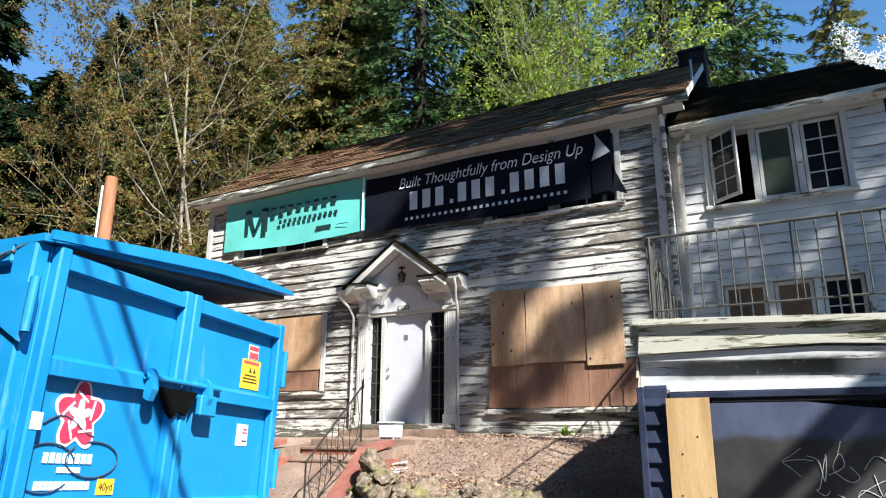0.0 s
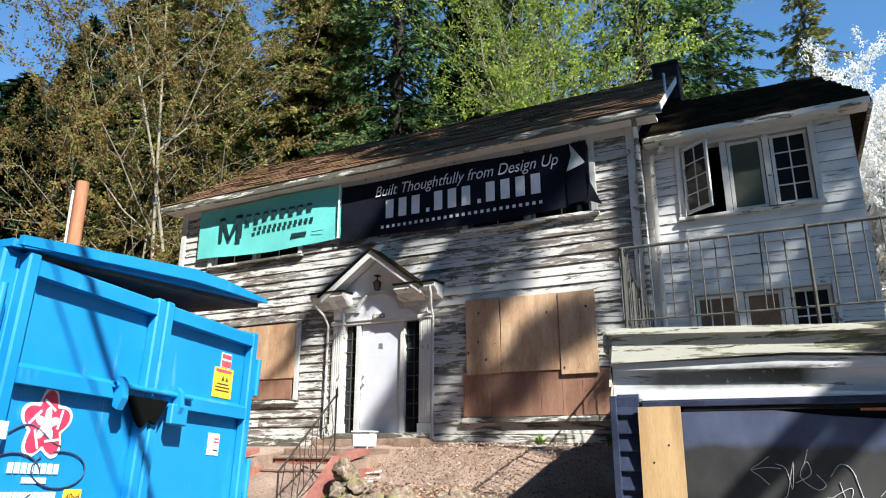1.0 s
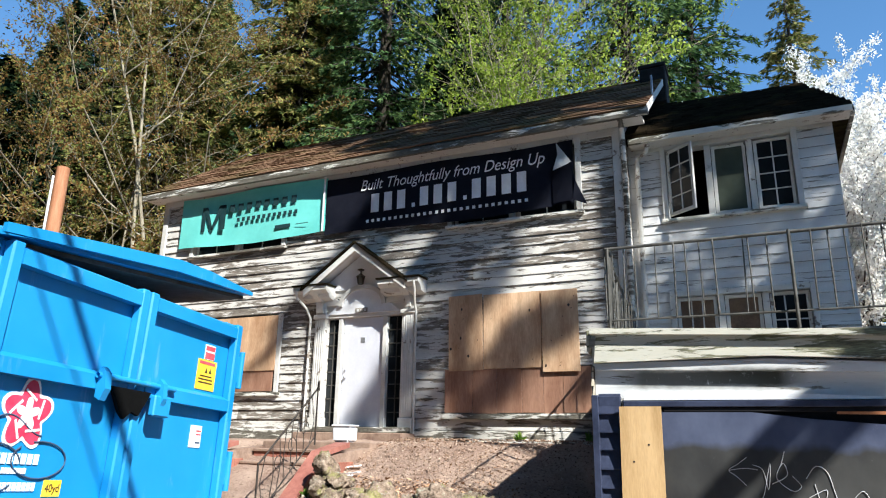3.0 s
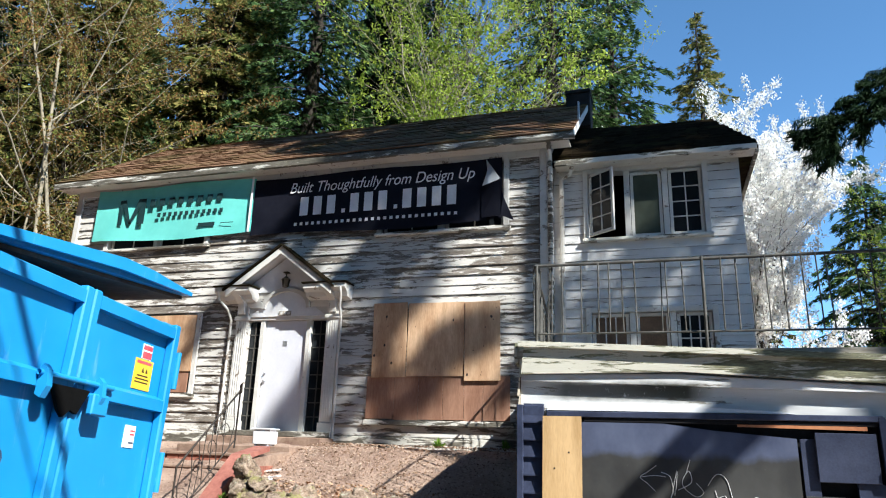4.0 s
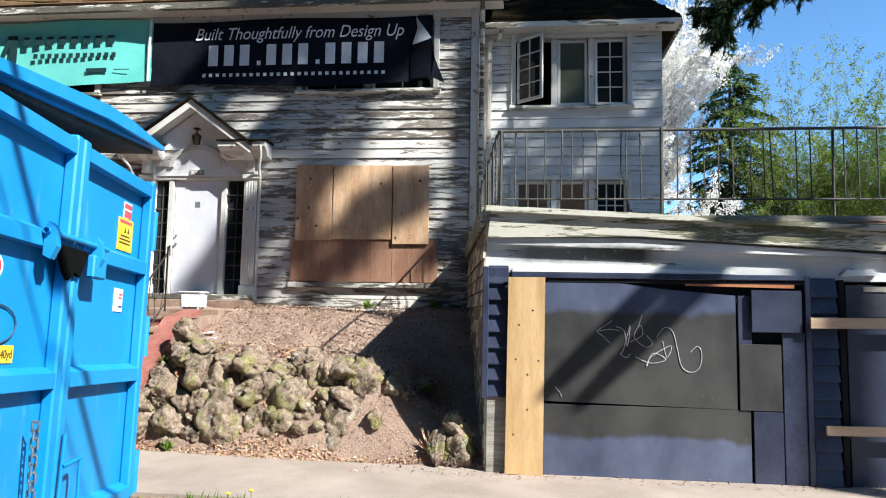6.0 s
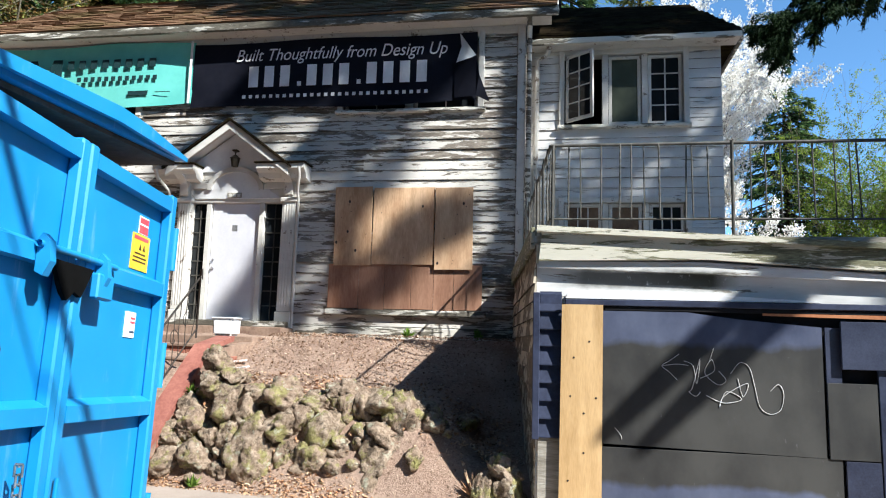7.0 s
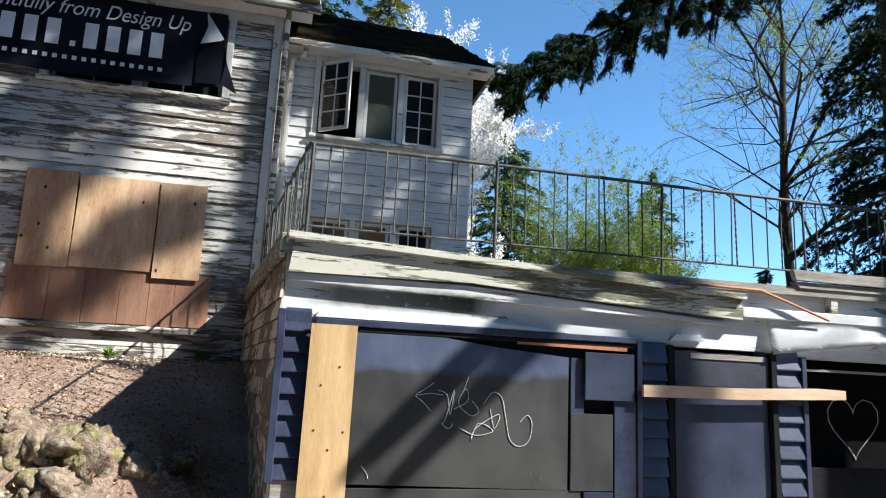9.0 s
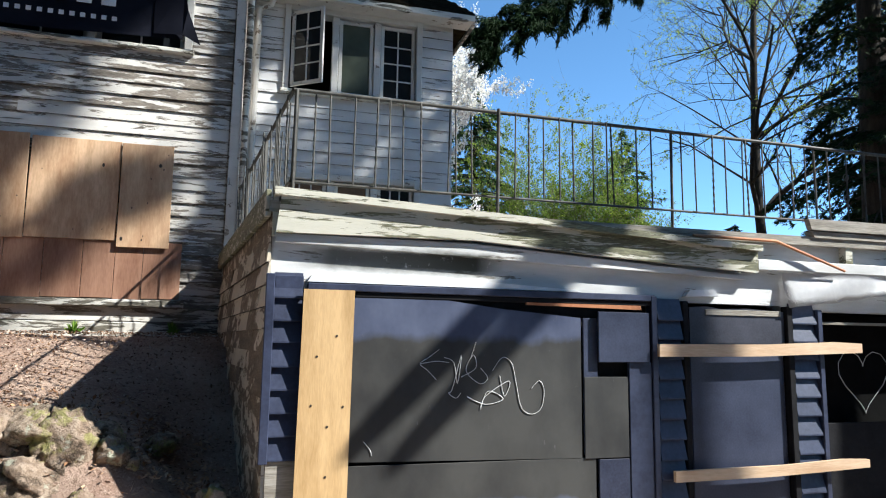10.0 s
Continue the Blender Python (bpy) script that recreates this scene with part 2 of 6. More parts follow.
def roof_stuff():
    k = Mat("roof_moss", 0.95, spec=0.1)
    big = k.noise(0.9, 6, 0.65, (1, 1, 1), 4.0)
    streak = k.noise(5, 5, 0.7, (0.4, 1.5, 1.5), 6.0)
    col = k.ramp(streak, (0.3, (0.085, 0.045, 0.027)), (0.7, (0.25, 0.15, 0.09)))
    moss = k.ramp(k.noise(9, 4), (0.3, (0.05, 0.035, 0.018)), (0.7, (0.15, 0.115, 0.045)))
    col = k.mix(k.ramp(big, (0.48, 0.0), (0.62, 0.8)), col, moss)
    return k.done(col, streak, 0.9, 0.03)


def soil_stuff():
    k = Mat("soil", 0.95, spec=0.04)
    big = k.noise(1.1, 5, 0.6)
    small = k.noise(34, 5, 0.75, (1, 1, 1), 8)
    col = k.ramp(big, (0.34, (0.225, 0.145, 0.112)), (0.66, (0.41, 0.30, 0.235)))
    col = k.mix(k.ramp(small, (0.5, 0.0), (0.72, 0.85)), col, (0.47, 0.355, 0.28))
    col = k.mix(k.ramp(k.noise(21, 4, 0.7, (1, 1, 1), 31), (0.56, 0.0), (0.68, 0.8)), col, (0.09, 0.055, 0.035))
    return k.done(col, small, 0.9, 0.03)


def rock_stuff():
    k = Mat("rock", 0.92, spec=0.2)
    small = k.noise(11, 6, 0.75)
    col = k.ramp(small, (0.3, (0.035, 0.027, 0.021)), (0.47, (0.245, 0.183, 0.132)), (0.68, (0.48, 0.39, 0.305)))
    col = k.mix(k.math("MULTIPLY", k.chance(), 0.35), col, (0.30, 0.20, 0.15))
    # Shade of pits and crevices, painted as dark patches.
    pit_shade = k.ramp(k.noise(6.5, 6, 0.75, (1, 1, 1), 52), (0.38, 0.75), (0.46, 0.0))
    col = k.mix(pit_shade, col, (0.035, 0.027, 0.020))
    moss = k.ramp(k.noise(4.5, 5, 0.7, (1, 1, 1), 12), (0.52, 0.0), (0.60, 0.8))
    col = k.mix(moss, col, k.ramp(k.noise(24, 4), (0.3, (0.13, 0.12, 0.035)), (0.7, (0.36, 0.34, 0.13))))
    lichen = k.ramp(k.noise(7.5, 4, 0.7, (1, 1, 1), 40), (0.60, 0.0), (0.66, 0.7))
    col = k.mix(lichen, col, (0.42, 0.43, 0.34))
    return k.done(col, small, 1.0, 0.05)


def steel_blue():
    k = Mat("dumpster_paint", 0.42, spec=0.5)
    big = k.noise(0.9, 4)
    col = k.ramp(big, (0.35, (0.008, 0.200, 0.465)), (0.65, (0.018, 0.255, 0.56)))
    runs = k.noise(6, 6, 0.7, (1.6, 1.6, 0.25), 3)
    col = k.mix(k.ramp(runs, (0.58, 0.0), (0.70, 0.55)), col, (0.14, 0.36, 0.66))
    chips = k.noise(17, 6, 0.75, (1, 1, 1), 15)
    cut = k.ramp(chips, (0.70, 0.0), (0.73, 0.8))
    col = k.mix(cut, col, (0.16, 0.09, 0.06))
    return k.done(col, k.noise(3, 3), 0.12, 0.02, rough=k.ramp(big, (0.3, 0.36), (0.7, 0.55)))


# Dark moss, blackened further to carry the tree shade on the wing roof.
def roof_black():
    k = Mat("roof_wing_moss", 1.0, spec=0.0)
    streak = k.noise(6, 5, 0.7, (0.6, 1.5, 1.5), 6.0)
    col = k.ramp(streak, (0.35, (0.008, 0.006, 0.004)), (0.65, (0.024, 0.018, 0.011)))
    return k.done(k.mix(k.ramp(k.noise(2, 4), (0.55, 0.0), (0.7, 0.5)), col, (0.035, 0.032, 0.012)), streak, 0.9, 0.03)


roof_dark = roof_black()
roof_moss, soil, rock_mat, blue_steel = roof_stuff(), soil_stuff(), rock_stuff(), steel_blue()


def glass_mat(name, tint, rough=0.03):
    k = Mat(name, rough, spec=0.28)
    return k.done(k.ramp(k.noise(1.5, 3), (0.3, tint), (0.7, tuple(min(1, c * 1.8) for c in tint))), k.noise(2.5, 2), 0.05, 0.02)



def sheen_painted(name):
    """Neutral grey boarding with a bluish sky reflection painted along its foot and head."""
    k = Mat(name, 0.40, spec=0.3)
    split = k.node("ShaderNodeSeparateXYZ")
    k.put(split.inputs[0], k.pos)
    wobble = k.math("MULTIPLY", k.math("SUBTRACT", k.noise(1.6, 4, 0.6, (1, 1, 0.6), 4.0), 0.5), 0.34)
    z = k.math("MULTIPLY", k.math("ADD", split.outputs[2], wobble), 0.5)
    dull_band = k.ramp(z, (0.235, 0.0), (0.262, 1.0), (0.86, 1.0), (0.89, 0.0))
    fine, big = k.noise(46, 4, 0.65, (1, 1, 1), 9.0), k.noise(1.7, 5, 0.62, (1, 1, 0.7), 2.0)
    blue = k.ramp(big, (0.34, (0.052, 0.062, 0.105)), (0.66, (0.105, 0.122, 0.185)))
    grey = k.ramp(big, (0.34, (0.030, 0.030, 0.031)), (0.66, (0.062, 0.061, 0.058)))
    col = k.mix(dull_band, blue, grey)
    scuff = k.ramp(k.noise(9, 6, 0.72, (1.5, 1, 0.8), 21.0), (0.66, 0.0), (0.74, 0.5))
    col = k.mix(scuff, col, (0.17, 0.17, 0.18))
    return k.done(col, fine, 0.12, 0.003, rough=k.ramp(big, (0.3, 0.30), (0.7, 0.5)))


rolled_panel = sheen_painted("rolled_panel")
glass_dark = glass_mat("glass_dark", (0.010, 0.012, 0.014))
glass_green = glass_mat("glass_green", (0.055, 0.065, 0.050), 0.25)


# ---- mesh helpers ----
def finish(bm, name):
    bmesh.ops.recalc_face_normals(bm, faces=bm.faces)
    me = bpy.data.meshes.new(name)
    bm.to_mesh(me)
    bm.free()
    return me


def part(name, bm, material, parent=None, label=""):
    """Links a bmesh or a mesh as one object, under a thing where one is given."""
    me = finish(bm, name) if isinstance(bm, bmesh.types.BMesh) else bm
    if material and not me.materials:
        me.materials.append(material)
    ob = new(name, me)
    ob.parent = parent
    return tagged(ob, label) if label else ob


def thing(name, label, category, group="", kind="", at=None):
    ob = new(name)
    ob.empty_display_size = 0.1
    if at is not None:
        ob.matrix_world = at
    return tagged(ob, label, category, group, kind)


def add_box(bm, x0, x1, y0, y1, z0, z1, m=None):
    vs = [bm.verts.new((x, y, z)) for x in (x0, x1) for y in (y0, y1) for z in (z0, z1)]
    for f in ((0, 1, 3, 2), (4, 6, 7, 5), (0, 4, 5, 1), (2, 3, 7, 6), (0, 2, 6, 4), (1, 5, 7, 3)):
        bm.faces.new([vs[i] for i in f])
    if m is not None:
        bmesh.ops.transform(bm, matrix=m, verts=vs)
    return vs


def box(x0, x1, y0, y1, z0, z1, bevel=0.0, m=None):
    bm = bmesh.new()
    add_box(bm, x0, x1, y0, y1, z0, z1, m)
    if bevel:
        bmesh.ops.bevel(bm, geom=bm.edges[:], offset=bevel, segments=1, affect="EDGES")
    return bm


def prism(outline, a, b, axis="y"):
    """A flat outline (two coordinates a corner) pushed from a to b along an axis."""
    bm = bmesh.new()
    put = {"y": lambda p, d: (p[0], d, p[1]), "x": lambda p, d: (d, p[0], p[1]), "z": lambda p, d: (p[0], p[1], d)}[axis]
    lo = [bm.verts.new(put(p, a)) for p in outline]
    hi = [bm.verts.new(put(p, b)) for p in outline]
    bm.faces.new(lo), bm.faces.new(hi[::-1])
    n = len(outline)
    for i in range(n):
        bm.faces.new((lo[i], hi[i], hi[(i + 1) % n], lo[(i + 1) % n]))
    return bm


def tubes(name, segs, sides=5):
    """One mesh of tapered rods: rows of start, end, first and last radius."""
    segs = list(segs)
    if len(segs) > 1 and all((Vector(a[1]) - Vector(b[0])).length < 1e-5 for a, b in zip(segs, segs[1:])):
        return sweep(name, [segs[0][0], *[q[1] for q in segs]], [segs[0][2], *[q[3] for q in segs]], sides)
    p0 = np.array([s[0] for s in segs], float)
    p1 = np.array([s[1] for s in segs], float)
    r = np.array([(s[2], s[3]) for s in segs], float)
    d = p1 - p0
    d /= np.linalg.norm(d, axis=1, keepdims=True) + 1e-9
    side = np.cross(d, np.where(np.abs(d[:, 2:3]) > 0.9, (1.0, 0, 0), (0, 0, 1.0)))
    side /= np.linalg.norm(side, axis=1, keepdims=True) + 1e-9
    up = np.cross(d, side)
    ang = np.arange(sides) * 2 * np.pi / sides
    ring = side[:, None] * np.cos(ang)[None, :, None] + up[:, None] * np.sin(ang)[None, :, None]
    v = np.concatenate([p0[:, None] + ring * r[:, 0, None, None], p1[:, None] + ring * r[:, 1, None, None]], 1).reshape(-1, 3)
    n = len(segs)
    base = np.arange(n)[:, None] * 2 * sides
    i = np.arange(sides)
    j = (i + 1) % sides
    f = np.stack([base + i, base + j, base + sides + j, base + sides + i], -1).reshape(-1, 4)
    me = raw_mesh(name, v, f)
    return me


def sweep(name, pts, radii, sides):
    """One unbroken tube along a line of points."""
    p = np.array([tuple(q) for q in pts], float)
    d = unit(np.gradient(p, axis=0))
    ref = np.array((0.31, 0.93, 0.2)) if abs(d[0] @ np.array((0.31, 0.93, 0.2))) < 0.9 else np.array((1.0, 0, 0))
    side = unit(np.cross(d, ref))
    up = np.cross(d, side)
    ang = np.arange(sides) * 2 * np.pi / sides
    v = p[:, None] + (side[:, None] * np.cos(ang)[None, :, None] + up[:, None] * np.sin(ang)[None, :, None]) * np.array(radii)[:, None, None]
    i = np.arange(sides)
    j = (i + 1) % sides
    k = np.arange(len(p) - 1)[:, None] * sides
    return raw_mesh(name, v.reshape(-1, 3), np.stack([k + i, k + j, k + sides + j, k + sides + i], -1).reshape(-1, 4))


def raw_mesh(name, v, f):
    me = bpy.data.meshes.new(name)
    n, k = f.shape
    me.vertices.add(len(v))
    me.vertices.foreach_set("co", np.asarray(v, np.float32).ravel())
    me.loops.add(n * k)
    me.loops.foreach_set("vertex_index", np.asarray(f, np.int32).ravel())
    me.polygons.add(n)
    me.polygons.foreach_set("loop_start", np.arange(n, dtype=np.int32) * k)
    me.polygons.foreach_set("loop_total", np.full(n, k, np.int32))
    me.update(calc_edges=True)
    return me


def leaves(name, c, a, b):
    """One mesh of small pointed leaves: centres, half lengths and half widths as vectors."""
    v = np.stack([c - a, c + b - a * 0.1, c + a, c - b - a * 0.1], 1).reshape(-1, 3)
    return raw_mesh(name, v, np.arange(len(v)).reshape(-1, 4))


def unit(v):
    return v / (np.linalg.norm(v, axis=-1, keepdims=True) + 1e-9)


def text_mesh(words, size, shear=0.0, spacing=1.0):
    cu = bpy.data.curves.new("words", "FONT")
    cu.body, cu.size, cu.shear, cu.space_character = words, size, shear, spacing
    cu.align_x, cu.extrude = "LEFT", 0.001
    ob = new("words", cu)
    dg = bpy.context.evaluated_depsgraph_get()
    me = bpy.data.meshes.new_from_object(ob.evaluated_get(dg))
    bpy.data.objects.remove(ob)
    xs = [v.co.x for v in me.vertices]
    return me, max(xs) - min(xs)


# ---- setting: ground, street ----
def smooth(a, b, x):
    t = np.clip((x - a) / (b - a), 0, 1)
    return t * t * (3 - 2 * t)


def bumps(x, y, s, seed=0.0):
    return np.array([noise.noise((px * s + seed, py * s, seed)) for px, py in zip(np.ravel(x), np.ravel(y))]).reshape(np.shape(x))


def bank(x, y):
    """Height of the ground: pavement level, the rockery bank, the soil slope up to the house and the rise behind."""
    foot = 7.52 - 0.09 * np.clip(x + 5, 0, 3.6)
    crest = 0.93 * smooth(0.0, 0.75, y - foot)
    crest = crest * (1 - 0.62 * smooth(-2.75, -1.6, x) * (1 - smooth(8.3, 10.5, y)))
    rise = 0.72 * smooth(8.0, 10.9, y)
    far = 0.25 * smooth(18, 40, y)
    h = 0.07 + crest + rise + far
    street = smooth(5.02, 4.98, y) * 0.13
    return h - street


def build_ground():
    xs = np.concatenate([[-900, -300, -120, -60, -30, -18], np.arange(-13, -8, 0.5), np.arange(-8, 0.0, 0.12), np.arange(0, 8, 0.5), [9, 14, 22, 40, 90, 300, 900]])
    ys = np.concatenate([[-900, -300, -90, -30, -8, -2, 2, 4.5, 4.98, 5.02, 5.4, 5.8, 6.4, 7.0], np.arange(7.2, 11.6, 0.1), [12, 14, 18, 24, 32, 60, 150, 400, 900]])
    gx, gy = np.meshgrid(xs, ys, indexing="ij")
    z = bank(gx, gy)
    near = (gx > -8) & (gx < 0) & (gy > 7.5) & (gy < 11.6)
    z = z + np.where(near, 0.05 * bumps(gx, gy, 2.2) + 0.03 * bumps(gx, gy, 7.0, 3.0), 0)
    v = np.stack([gx, gy, z], -1).reshape(-1, 3)
    nx, ny = gx.shape
    i = (np.arange(nx - 1)[:, None] * ny + np.arange(ny - 1)[None]).ravel()
    f = np.stack([i, i + ny, i + ny + 1, i + 1], -1)
    me = raw_mesh("ground", v, f)
    me.polygons.foreach_set("use_smooth", np.ones(len(f), bool))
    tagged(part("ground", me, soil), "brown soil bank littered with twigs and leaves", "ground", kind="structure")


build_ground()
road = part("road", box(-200, 200, -6.5, 4.85, -0.10, -0.045), asphalt)
tagged(road, "dark asphalt street beside the pavement", "road", kind="structure")
kerb = part("kerb", box(-120, 120, 4.84, 5.0, -0.1, 0.085, 0.015), concrete)
tagged(kerb, "grey concrete kerb along the street", "kerb", kind="structure")
pavement = thing("pavement", "worn tan concrete pavement with joints", "pavement", kind="structure")
for i in range(-8, 8):
    part("slab", box(i * 1.5 + 0.0008, i * 1.5 + 1.4992, 5.86, 7.56 if i < -1 else 7.30, -0.05, 0.10 + 0.001 * (i % 3)), concrete, pavement)
apron = part("apron", box(-1.32, 7.4, 7.305, 8.2, -0.05, 0.104, 0.01), concrete)
tagged(apron, "tan concrete apron before the garage doors", "apron", kind="structure")


# ---- setting: the old house ----
def holed_wall(name, x0, x1, z0, z1, y0, y1, holes, material, label):
    xs = sorted({x0, x1, *[h[0] for h in holes], *[h[1] for h in holes]})
    zs = sorted({z0, z1, *[h[2] for h in holes], *[h[3] for h in holes]})
    bm = bmesh.new()
    for xa, xb in zip(xs, xs[1:]):
        for za, zb in zip(zs, zs[1:]):
            mx, mz = (xa + xb) / 2, (za + zb) / 2
            if not any(h[0] < mx < h[1] and h[2] < mz < h[3] for h in holes):
                add_box(bm, xa, xb, y0, y1, za, zb)
    bmesh.ops.remove_doubles(bm, verts=bm.verts[:], dist=0.0005)
    return tagged(part(name, bm, material), label, "wall", kind="structure")


def board_mesh(name, height, thick, material):
    bm = bmesh.new()
    t = thick
    prof = [(0, 0), (-t, 0.0), (-t, 0.012), (-t * 0.25, height), (0, height)]
    lo = [bm.verts.new((0, y, z)) for y, z in prof]
    hi = [bm.verts.new((1, y, z)) for y, z in prof]
    bm.faces.new(lo), bm.faces.new(hi[::-1])
    for i in range(5):
        bm.faces.new((lo[i], hi[i], hi[(i + 1) % 5], lo[(i + 1) % 5]))
    me = finish(bm, name)
    me.materials.append(material)
    # Unpainted wood below each board, dark enough to paint in the lap shade.
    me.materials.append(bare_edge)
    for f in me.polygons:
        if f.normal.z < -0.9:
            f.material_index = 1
    return me


def clad(parent, x0, x1, z0, z1, y, exposure, holes, mesh, rnd, longest=4.2, turn=None):
    """Lapped boards, each its own piece, in rows that stop at the openings."""
    z = z0
    while z < z1 - 0.03:
        mid = z + exposure / 2
        cuts = sorted((h[0], h[1]) for h in holes if h[2] < mid < h[3])
        spans, at = [], x0
        for a, b in cuts:
            if a > at:
                spans.append((at, min(a, x1)))
            at = max(at, b)
        if at < x1:
            spans.append((at, x1))
        for a, b in spans:
            while b - a > 0.03:
                step = b - a if b - a < longest else rnd.uniform(1.6, longest - 0.6)
                ob = new("board", mesh)
                ob.parent = parent
                m = Matrix.Translation((a + 0.002, y - rnd.uniform(0, 0.006), z + rnd.uniform(-0.005, 0.005))) @ pose(0, 0, 0, rnd.gauss(0, 0.8), rnd.gauss(0, 0.10), 0)
                ob.matrix_basis = (turn or Matrix()) @ m @ Matrix.Diagonal((step - 0.005, 1, 1, 1))
                a += step
        z += exposure


YF = 11.50
UP_L, UP_R = (-11.05, -8.62, 5.58, 6.80), (-4.72, -2.40, 5.56, 6.80)
LOW_L, LOW_R = (-11.0, -8.55, 2.62, 4.10), (-4.70, -2.52, 2.30, 4.08)
ENTRY = (-7.62, -5.46, 1.60, 4.32)
FRONT_HOLES = [UP_L, UP_R, LOW_L, LOW_R, ENTRY]
wall_front = holed_wall("wall_front", -12.0, -1.62, 1.45, 7.12, YF, YF + 0.16, FRONT_HOLES, siding_white, "weathered white clapboard front wall with peeling paint")
wall_left = tagged(part("wall_left", prism([(11.50, 1.4), (17.2, 1.4), (17.2, 7.1), (14.35, 9.1), (11.50, 7.1)], -12.15, -12.0, "x"), siding_white), "white clapboard gable end wall", "wall", kind="structure")
wall_right = tagged(part("wall_right", prism([(11.52, 1.4), (17.2, 1.4), (17.2, 7.1), (14.35, 9.1), (11.52, 7.1)], -1.76, -1.62, "x"), siding_white), "white clapboard gable end wall", "wall", kind="structure")
wall_back = tagged(part("wall_back", box(-12.15, 1.62, 17.2, 17.36, 1.4, 7.1), siding_white), "white clapboard back wall", "wall", kind="structure")
floor_upper = tagged(part("floor_upper", box(-11.99, -1.77, 11.67, 17.19, 4.45, 4.62), wood_grey), "bare board floor between the storeys", "floor", kind="structure")
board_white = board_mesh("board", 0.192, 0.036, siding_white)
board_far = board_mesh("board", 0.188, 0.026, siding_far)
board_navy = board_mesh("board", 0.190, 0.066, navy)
base = part("water_table", box(-12.02, -1.60, 11.45, 11.50, 1.60, 1.91, 0.012), trim_sill)
tagged(base, "flaking white base board under the siding", "trim", kind="structure")


def roof_slab(name, label, x0, x1, ye, ze, yr, zr, x0r=None, x1r=None, course=0.21):
    """A roof slope laid in overlapping courses from the eave up to the ridge."""
    x0r, x1r = x0 if x0r is None else x0r, x1 if x1r is None else x1r
    run = math.hypot(yr - ye, zr - ze)
    n = int(run / course)
    up = Vector((0, yr - ye, zr - ze)).normalized()
    out = Vector((0, -up.z, up.y)) if yr > ye else Vector((0, up.z, up.y))
    rnd = random.Random(len(label))
    bm = bmesh.new()
    for i in range(n):
        a, b = i / n, min(1.0, (i + 1.25) / n)
        xa, xb = x0 + (x0r - x0) * a, x1 + (x1r - x1) * a
        x = xa
        while x < xb - 0.02:
            w = min(rnd.uniform(0.25, 0.6), xb - x)
            lift = rnd.uniform(0.012, 0.034)
            p = Vector((0, ye, ze)) + up * (run * a - rnd.uniform(0, 0.02))
            q = Vector((0, ye, ze)) + up * (run * b)
            q0 = x + 0.0
            cs = []
            for px, base_p, h in ((q0, p, lift), (q0 + w - 0.006, p, lift), (q0 + w - 0.006, q, 0.004), (q0, q, 0.004)):
                cs.append(Vector((px, base_p.y, base_p.z)) + out * h)
            lo = [bm.verts.new(c - out * 0.03) for c in cs]
            hi = [bm.verts.new(c) for c in cs]
            bm.faces.new(hi)
            for k in range(4):
                bm.faces.new((lo[k], lo[(k + 1) % 4], hi[(k + 1) % 4], hi[k]))
            x += w
    ob = part(name, bm, roof_moss)
    return tagged(ob, label, "roof", kind="structure")


EAVE_Y, EAVE_Z, RIDGE_Y, RIDGE_Z = 11.12, 7.13, 14.35, 9.34
roof_slab("roof_front", "brown mossy shingle roof slope strewn with needles", -12.5, -1.10, EAVE_Y, EAVE_Z, RIDGE_Y, RIDGE_Z)
roof_slab("roof_back", "brown shingle roof slope behind the ridge", -12.5, -1.10, 17.6, EAVE_Z, RIDGE_Y, RIDGE_Z, course=0.45)
part_roof = part("roof_deck", prism([(EAVE_Y + 0.02, EAVE_Z - 0.02), (RIDGE_Y, RIDGE_Z - 0.02), (17.58, EAVE_Z - 0.02), (17.58, EAVE_Z - 0.07), (RIDGE_Y, RIDGE_Z - 0.09), (EAVE_Y + 0.02, EAVE_Z - 0.07)], -12.45, -1.15, "x"), wood_grey)
tagged(part_roof, "grey boards under the roof covering", "roof", kind="structure")
soffit = part("soffit", box(-12.4, -1.2, EAVE_Y + 0.05, YF - 0.002, 6.98, 7.03), trim_white)
tagged(soffit, "white painted boards under the eave", "trim", kind="structure")
eave_board = part("eave_board", box(-12.5, -1.08, EAVE_Y - 0.02, EAVE_Y + 0.05, 6.97, 7.10, 0.01), trim_sill)
tagged(eave_board, "rotting eave board with flaking white paint", "trim", kind="structure")
frieze = part("frieze_board", box(-11.98, -1.64, YF - 0.062, YF - 0.002, 6.84, 6.98, 0.008), trim_white)
tagged(frieze, "white frieze board below the eave", "trim", kind="structure")
rake = part("rake_board", prism([(EAVE_Y, EAVE_Z - 0.14), (EAVE_Y, EAVE_Z), (RIDGE_Y, RIDGE_Z), (RIDGE_Y, RIDGE_Z - 0.14)], -1.14, -1.09, "x"), trim_white)
tagged(rake, "flaking white rake board at the gable", "trim", kind="structure")
for xx in (-12.02, -1.70):
    cb = part("corner_board", box(xx - 0.05, xx + 0.08, YF - 0.068, YF, 1.8, 6.98, 0.006), trim_white)
    tagged(cb, "flaking white corner board of the house", "trim", kind="structure")

# the lower wing with its hipped roof
YB = 12.23
WING_UP, WING_LOW = (-0.98, 1.00, 5.45, 6.72), (-0.98, 1.00, 3.20, 4.10)
wing = holed_wall("wall_wing", -1.62, 1.62, 1.5, 7.0, YB, YB + 0.16, [WING_UP, WING_LOW], siding_far, "white clapboard wall of the lower wing")
